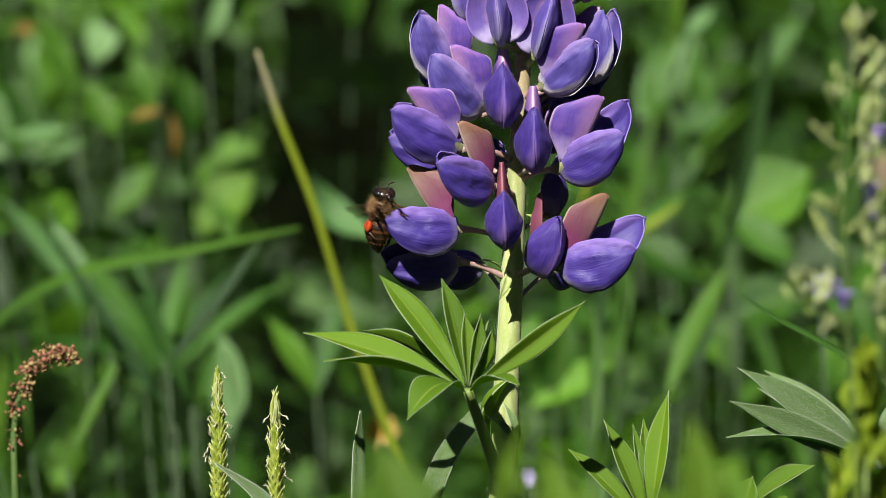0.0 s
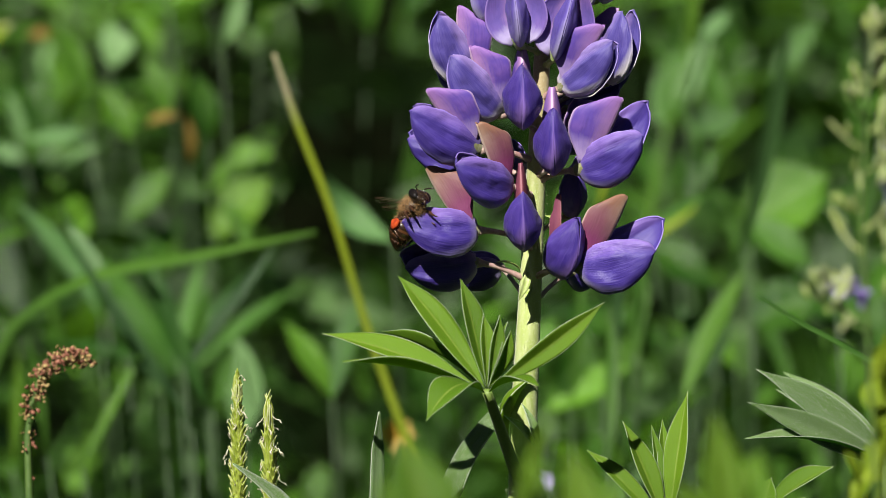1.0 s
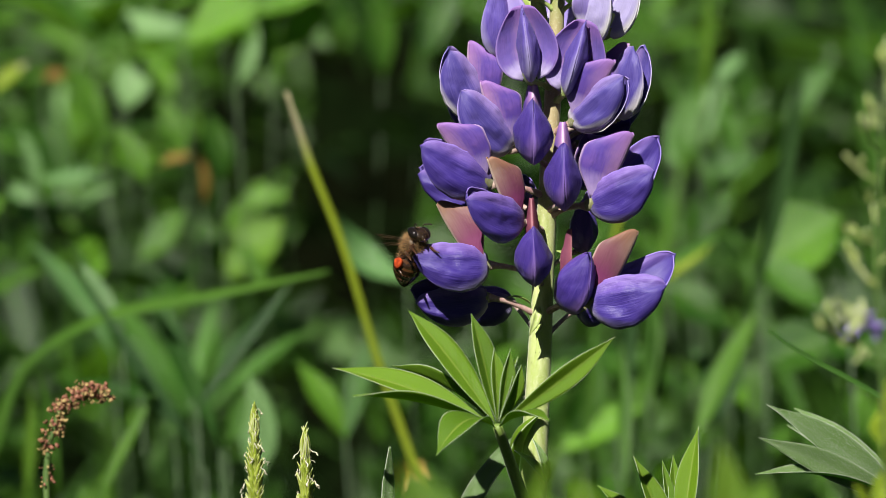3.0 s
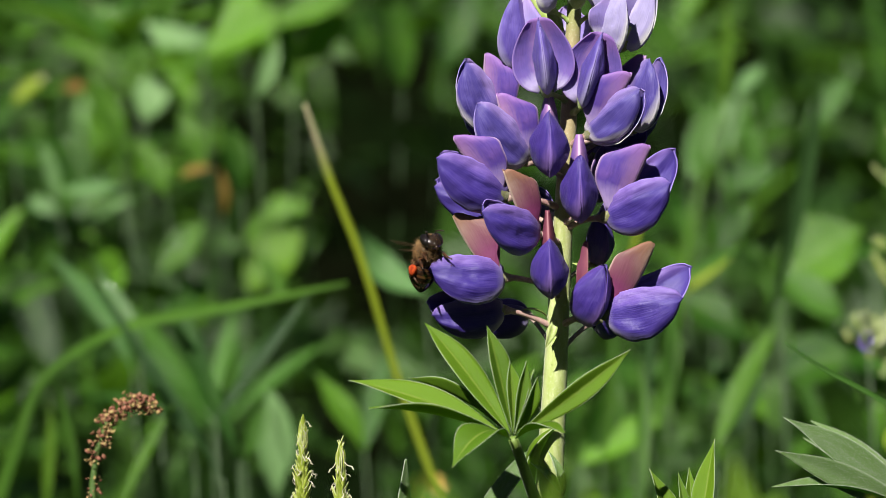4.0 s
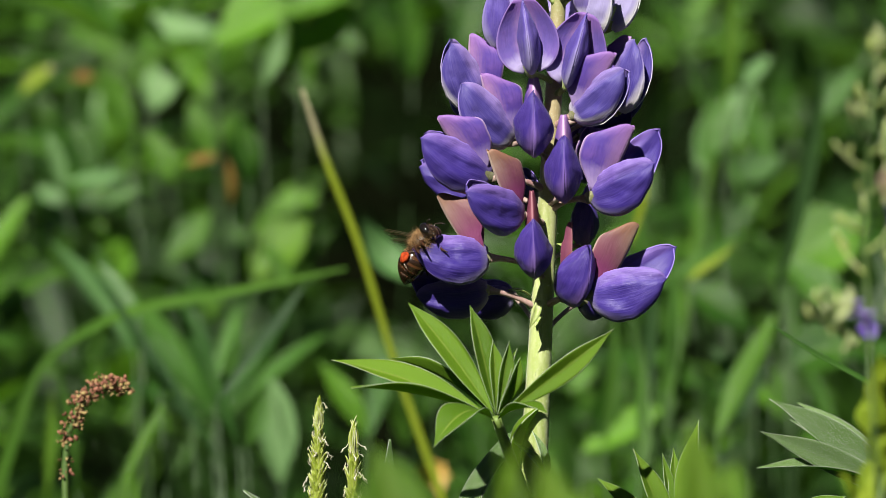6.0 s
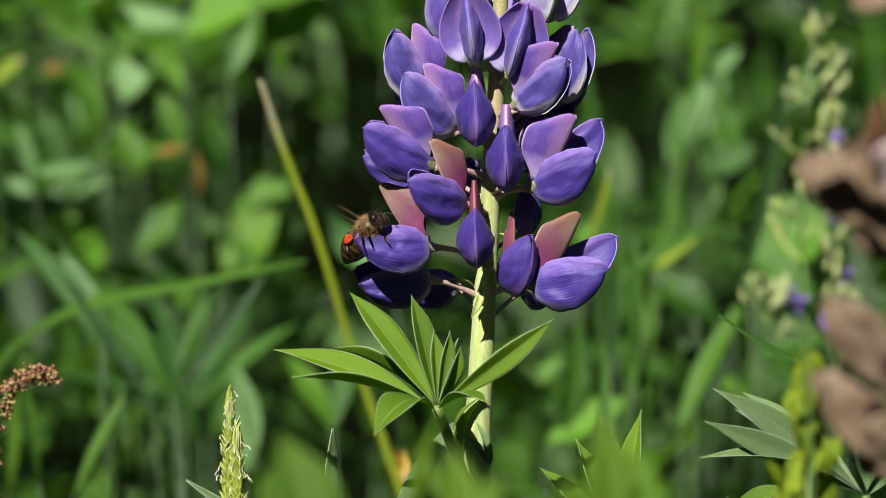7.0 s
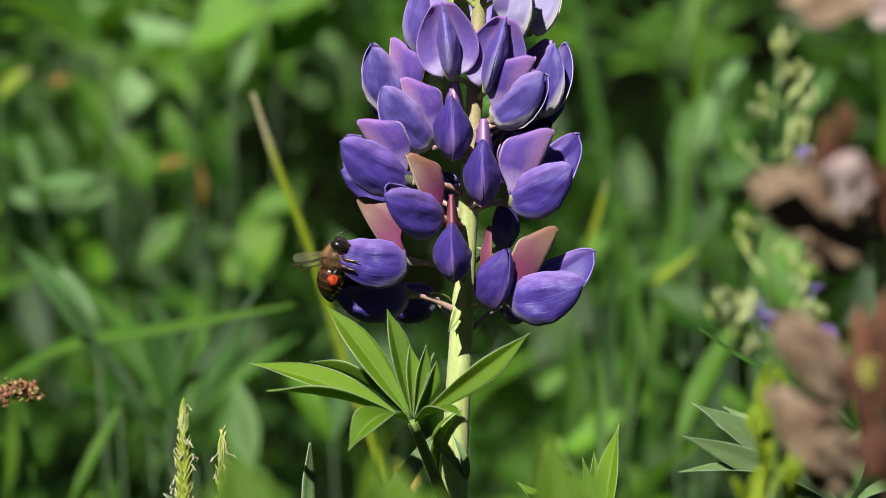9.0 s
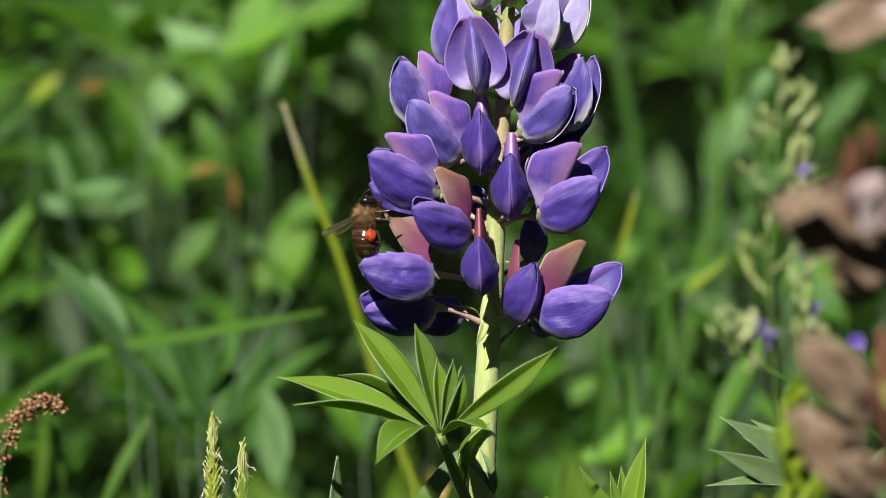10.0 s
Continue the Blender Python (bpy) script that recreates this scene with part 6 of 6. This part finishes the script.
def build_vetch():
    """A thin pale stalk hung with small buds."""
    head = spot(57.9, 31.9, -220)
    foot = Vector((head.x, head.y, 0.0))
    root = thing("budding_stalk", foot, "thin pale green stalk with small yellow-green buds", "plant")
    rng = random.Random(8)
    line = [spot(57.9, 31.9, -220), spot(56.9, 19.2, -220), spot(56.3, 3.3, -220), spot(57.3, -15.8, -220), spot(58.5, -36.5, -220)]
    bm = bmesh.new()
    tube(bm, [p - foot for p in line] + [Vector((0.004, 0, 0))], [0.0002, 0.00025, 0.0003, 0.0003, 0.00035, 0.0006], 6)
    part("stalk", mesh_of("stalk", bm, GREEN_STEM), root)
    buds = []
    for k in range(3):
        bm = bmesh.new()
        tube(bm, [Vector((0, 0, 0)), Vector((0.0006, 0, 0.001)), Vector((0.001, 0, 0.0022)), Vector((0.0013, 0, 0.0034))], [0.0002, 0.00062, 0.00055, 0.00015], 6)
        buds.append(mesh_of("bud", bm, VETCH_GREEN))
    pale = petal_material("pale_bloom", (0.13, 0.07, 0.36), (0.24, 0.16, 0.48), (0.45, 0.40, 0.6), (0.5, 0.48, 0.6), (0.3, 0.22, 0.5))
    bloom = mesh_of("bloom", leaf_shape(0.003, 0.002, 0.2, 20, 6, 4, 0.6, 0.6), pale)
    k = 0.02
    turn = 0
    while k < 2.3:
        j = min(int(k), 3)
        p = line[j].lerp(line[j + 1], k - j) - foot
        a = turn * 2.4 + rng.uniform(-0.5, 0.5)
        reach = (0.0010 + 0.0034 * min(1, k * 1.2)) * rng.uniform(0.5, 1.3)
        end = p + Vector((math.cos(a) * reach, math.sin(a) * reach, reach * rng.uniform(0.3, 1.0)))
        bm = bmesh.new()
        tube(bm, curve_points(p, end, (0, 0, -0.0006), 5), 0.00022, 5)
        part("side_stalk", mesh_of("side_stalk", bm, VETCH_GREEN), root)
        for q in range(rng.randint(1, 3)):
            m = Matrix.Translation(p.lerp(end, rng.uniform(0.45, 1.0)) + Vector((rng.uniform(-1, 1), rng.uniform(-1, 1), rng.uniform(-1, 1))) * 0.0007) @ Matrix.Rotation(a + rng.uniform(-1, 1), 4, "Z") @ Matrix.Rotation(rng.uniform(-0.5, 0.7), 4, "Y") @ Matrix.Scale(rng.uniform(0.45, 0.9), 4)
            part("bud", rng.choice(buds), root, m)
        if rng.random() < 0.14 and k > 0.6:
            for q in range(3):
                part("bloom", bloom, root, Matrix.Translation(end) @ Matrix.Rotation(a + q, 4, "Z") @ pose(0.0003, 0, 0.0006, 0, -60, 0) @ Matrix.Scale(0.8, 4))
        k += rng.uniform(0.10, 0.24)
        turn += 1
    for x, z, y, tx, tz, ty, count, blooms in ((56.9, -11.8, -220, 48.3, -3.5, -224, 16, 2), (62.1, -20.7, -216, 61.1, 28.1, -216, 46, 4)):
        a, b = spot(x, z, y) - foot, spot(tx, tz, ty) - foot
        bm = bmesh.new()
        tube(bm, curve_points(a, b, (0, 0, -0.001), 8), 0.0003, 6)
        part("side_stalk", mesh_of("side_stalk", bm, GREEN_STEM), root)
        for q in range(count):
            at = a.lerp(b, rng.uniform(0.2, 1.0)) + Vector((rng.gauss(0, 1), rng.gauss(0, 1), rng.gauss(0, 1))) * 0.0011
            part("bud", rng.choice(buds), root, Matrix.Translation(at) @ Matrix.Rotation(rng.uniform(0, 6), 4, "Z") @ Matrix.Rotation(rng.uniform(-0.5, 0.7), 4, "Y") @ Matrix.Scale(rng.uniform(0.6, 1.1), 4))
        for q in range(blooms):
            at = a.lerp(b, rng.uniform(0.3, 0.7)) + Vector((rng.gauss(0, 1), rng.gauss(0, 1), rng.gauss(0, 1))) * 0.0014
            for e in range(3):
                part("bloom", bloom, root, Matrix.Translation(at) @ Matrix.Rotation(2.0 * e, 4, "Z") @ pose(0.0003, 0, 0.0006, 0, -60, 0))
    return root


BEE = build_bee()
SORREL = build_sorrel()
SPIKE_A = build_spike(spot(-42.9, -24.1, 20), 0.040, 1, "pale green grass flower spike with cream anthers", 2.3)
SPIKE_B = build_spike(spot(-31.6, -28.1, 10), 0.036, 2, "shorter pale grass flower spike in bloom", 2.1)
VETCH = build_vetch()


def motions():
    walk(BEE, [
    (0.0, pose(-0.0113, -0.0091, 0.5696, 17, -80, -43) @ pose(0, 0, 0, -38)),
    (0.4, pose(-0.0121, -0.0093, 0.5689, 97, -81, -119) @ pose(0, 0, 0, -38)),
    (0.8, pose(-0.0089, -0.0094, 0.5685, -23, -66, -2) @ pose(0, 0, 0, -38)),
    (1.2, pose(-0.0093, -0.0089, 0.5706, 14, -63, -40) @ pose(0, 0, 0, -38)),
    (1.6, pose(-0.0097, -0.0090, 0.5703, 17, -60, -48) @ pose(0, 0, 0, -38)),
    (2.0, pose(-0.0114, -0.0091, 0.5696, 4, -66, -22) @ pose(0, 0, 0, -38)),
    (2.4, pose(-0.0112, -0.0088, 0.5711, 23, -65, -47) @ pose(0, 0, 0, -38)),
    (2.8, pose(-0.0108, -0.0093, 0.5689, 22, -60, -49) @ pose(0, 0, 0, -38)),
    (3.2, pose(-0.0108, -0.0091, 0.5698, 30, -67, -45) @ pose(0, 0, 0, -38)),
    (4.3, pose(-0.0114, -0.0089, 0.5707, 37, -63, -65) @ pose(0, 0, 0, -38)),
    (4.6, pose(-0.0119, -0.0087, 0.5714, 40, -73, -70) @ pose(0, 0, 0, -38)),
    (4.9, pose(-0.0134, -0.0090, 0.5702, 71, -81, -83) @ pose(0, 0, 0, -10)),
    (5.2, pose(-0.0091, -0.0098, 0.5665, -35, -46, 39) @ pose(0, 0, 0, -10)),
    (6.3, pose(-0.0094, -0.0093, 0.5687, 9, -61, -40) @ pose(0, 0, 0, -38)),
    (6.5, pose(-0.0095, -0.0095, 0.5679, -0, -49, -15) @ pose(0, 0, 0, -38)),
    (6.7, pose(-0.0088, -0.0095, 0.5680, 5, -45, -25) @ pose(0, 0, 0, -38)),
    (6.9, pose(-0.0083, -0.0094, 0.5685, 2, -44, -28) @ pose(0, 0, 0, -38)),
    (7.2, pose(-0.0091, -0.0090, 0.5701, 7, -56, -37) @ pose(0, 0, 0, -38)),
    (7.5, pose(-0.0097, -0.0089, 0.5708, 23, -50, -61) @ pose(0, 0, 0, -38)),
    (7.8, pose(-0.0087, -0.0085, 0.5725, 15, -43, -59) @ pose(0, 0, 0, -38)),
    (8.1, pose(-0.0104, -0.0089, 0.5707, 32, -52, -71) @ pose(0, 0, 0, -38)),
    (8.4, pose(-0.0102, -0.0089, 0.5707, 41, -66, -61) @ pose(0, 0, 0, -38)),
    (8.7, pose(-0.0111, -0.0091, 0.5696, -81, -84, 81) @ pose(0, 0, 0, -10)),
    (8.9, pose(-0.0107, -0.0098, 0.5663, 5, -69, -11)),
    (9.0, pose(-0.0104, -0.0098, 0.5662, 24, -73, -30)),
    (9.2, pose(-0.0109, -0.0096, 0.5671, 14, -81, -17)),
    (9.3, pose(-0.0102, -0.0092, 0.5693, -40, -71, 38)),
    (9.4, pose(-0.0089, -0.0089, 0.5706, 3, -68, -9)),
    (9.6, pose(-0.0102, -0.0084, 0.5731, 32, -81, -35)),
    (9.8, pose(-0.0102, -0.0079, 0.5752, 9, -80, -11)),
    (10.0, pose(-0.0099, -0.0077, 0.5760, -75, -78, 81)),
    ])
    root = ARCHING.location
    walk(ARCHING, [(t, pose(root.x, root.y, root.z, lean)) for t, lean in ((0.0, 0.0), (3.2, 0.2), (5.2, 0.0), (7.0, 0.2), (7.8, 1.6), (8.5, 3.2), (9.2, 3.5), (10.0, 3.2))])
    walk(SORREL, [
    (0.0, pose(-0.0734, 0.0543, 0.0000, 0, 0.00, 0)),
    (0.5, pose(-0.0734, 0.0543, -0.0003, 0, -0.03, 0)),
    (1.0, pose(-0.0734, 0.0543, -0.0002, 0, -0.10, 0)),
    (1.5, pose(-0.0734, 0.0543, -0.0002, 0, -0.03, 0)),
    (2.0, pose(-0.0734, 0.0543, -0.0010, 0, -0.04, 0)),
    (2.5, pose(-0.0734, 0.0543, -0.0009, 0, -0.03, 0)),
    (3.0, pose(-0.0734, 0.0543, -0.0001, 0, 0.07, 0)),
    (3.2, pose(-0.0734, 0.0543, 0.0000, 0, 0.37, 0)),
    (4.5, pose(-0.0734, 0.0543, 0.0000, 0, 0.76, 0)),
    (5.2, pose(-0.0734, 0.0543, 0.0000, 0, 0.28, 0)),
    (6.3, pose(-0.0734, 0.0543, 0.0000, 0, 0.42, 0)),
    (6.5, pose(-0.0734, 0.0543, 0.0000, 0, 0.34, 0)),
    (7.0, pose(-0.0734, 0.0543, 0.0000, 0, -0.01, 0)),
    (7.5, pose(-0.0734, 0.0543, -0.0006, 0, -0.26, 0)),
    (8.0, pose(-0.0734, 0.0543, 0.0000, 0, -0.03, 0)),
    (8.5, pose(-0.0734, 0.0543, 0.0000, 0, 0.05, 0)),
    (9.0, pose(-0.0734, 0.0543, -0.0005, 0, -0.01, 0)),
    (9.5, pose(-0.0734, 0.0543, -0.0010, 0, -0.10, 0)),
    (10.0, pose(-0.0734, 0.0543, -0.0009, 0, -0.10, 0)),
    ])
    walk(SPIKE_A, [
    (0.0, pose(-0.0429, 0.0146, 0.0000, 0, 0.00, 0)),
    (0.5, pose(-0.0429, 0.0146, -0.0001, 0, 0.00, 0)),
    (1.0, pose(-0.0429, 0.0146, -0.0003, 0, 0.02, 0)),
    (1.5, pose(-0.0429, 0.0146, -0.0003, 0, 0.05, 0)),
    (2.0, pose(-0.0429, 0.0146, -0.0003, 0, 0.00, 0)),
    (2.5, pose(-0.0429, 0.0146, -0.0002, 0, 0.04, 0)),
    (3.0, pose(-0.0429, 0.0146, 0.0000, 0, 0.15, 0)),
    (3.2, pose(-0.0429, 0.0146, 0.0000, 0, 0.58, 0)),
    (4.5, pose(-0.0429, 0.0146, 0.0000, 0, 0.95, 0)),
    (5.2, pose(-0.0429, 0.0146, 0.0000, 0, 1.42, 0)),
    (6.3, pose(-0.0429, 0.0146, 0.0000, 0, 1.46, 0)),
    (6.5, pose(-0.0429, 0.0146, 0.0000, 0, 2.28, 0)),
    (7.0, pose(-0.0429, 0.0146, 0.0000, 0, 0.76, 0)),
    (7.5, pose(-0.0429, 0.0146, 0.0000, 0, 0.08, 0)),
    (8.0, pose(-0.0429, 0.0146, 0.0000, 0, 0.10, 0)),
    (8.5, pose(-0.0429, 0.0146, 0.0000, 0, 0.34, 0)),
    (9.0, pose(-0.0429, 0.0146, 0.0000, 0, 0.24, 0)),
    (9.5, pose(-0.0429, 0.0146, 0.0000, 0, 0.30, 0)),
    (10.0, pose(-0.0429, 0.0146, 0.0000, 0, 0.27, 0)),
    ])
    walk(SPIKE_B, [
    (0.0, pose(-0.0316, 0.0039, 0.0000, 0, 0.00, 0)),
    (0.5, pose(-0.0316, 0.0039, -0.0006, 0, -0.37, 0)),
    (1.0, pose(-0.0316, 0.0039, -0.0005, 0, -0.52, 0)),
    (1.5, pose(-0.0316, 0.0039, -0.0006, 0, -0.21, 0)),
    (2.0, pose(-0.0316, 0.0039, -0.0009, 0, -0.24, 0)),
    (2.5, pose(-0.0316, 0.0039, -0.0008, 0, -0.21, 0)),
    (3.0, pose(-0.0316, 0.0039, 0.0000, 0, 0.01, 0)),
    (3.2, pose(-0.0316, 0.0039, -0.0008, 0, -0.15, 0)),
    (4.5, pose(-0.0316, 0.0039, -0.0001, 0, 0.89, 0)),
    (5.2, pose(-0.0316, 0.0039, -0.0008, 0, 1.11, 0)),
    (6.3, pose(-0.0316, 0.0039, 0.0000, 0, 0.87, 0)),
    (6.5, pose(-0.0316, 0.0039, -0.0012, 0, 0.73, 0)),
    (7.0, pose(-0.0316, 0.0039, -0.0023, 0, -0.24, 0)),
    (7.5, pose(-0.0316, 0.0039, -0.0022, 0, -0.51, 0)),
    (8.0, pose(-0.0316, 0.0039, -0.0016, 0, -0.46, 0)),
    (8.5, pose(-0.0316, 0.0039, -0.0013, 0, -0.10, 0)),
    (9.0, pose(-0.0316, 0.0039, -0.0014, 0, -0.09, 0)),
    (9.5, pose(-0.0316, 0.0039, -0.0022, 0, -0.17, 0)),
    (10.0, pose(-0.0316, 0.0039, -0.0013, 0, -0.25, 0)),
    ])
    walk(VETCH, [
    (0.0, pose(0.0579, -0.2086, 0.0000, 0, 0.00, 0)),
    (0.5, pose(0.0579, -0.2086, 0.0000, 0, -0.07, 0)),
    (1.0, pose(0.0579, -0.2086, 0.0000, 0, -0.04, 0)),
    (1.5, pose(0.0579, -0.2086, -0.0004, 0, 0.00, 0)),
    (2.0, pose(0.0579, -0.2086, -0.0007, 0, 0.13, 0)),
    (2.5, pose(0.0579, -0.2086, -0.0002, 0, 0.28, 0)),
    (3.0, pose(0.0579, -0.2086, -0.0002, 0, 0.04, 0)),
    (4.5, pose(0.0579, -0.2086, -0.0001, 0, 0.29, 0)),
    (5.2, pose(0.0579, -0.2086, 0.0000, 0, 0.23, 0)),
    (6.5, pose(0.0579, -0.2086, -0.0006, 0, 0.09, 0)),
    (7.0, pose(0.0579, -0.2086, 0.0000, 0, 0.28, 0)),
    (7.5, pose(0.0579, -0.2086, 0.0000, 0, 0.37, 0)),
    (8.0, pose(0.0579, -0.2086, 0.0000, 0, 0.36, 0)),
    (8.5, pose(0.0579, -0.2086, 0.0000, 0, 0.35, 0)),
    (9.0, pose(0.0579, -0.2086, 0.0000, 0, 0.38, 0)),
    (9.5, pose(0.0579, -0.2086, 0.0000, 0, 0.31, 0)),
    (10.0, pose(0.0579, -0.2086, 0.0000, 0, 0.07, 0)),
    ])


motions()
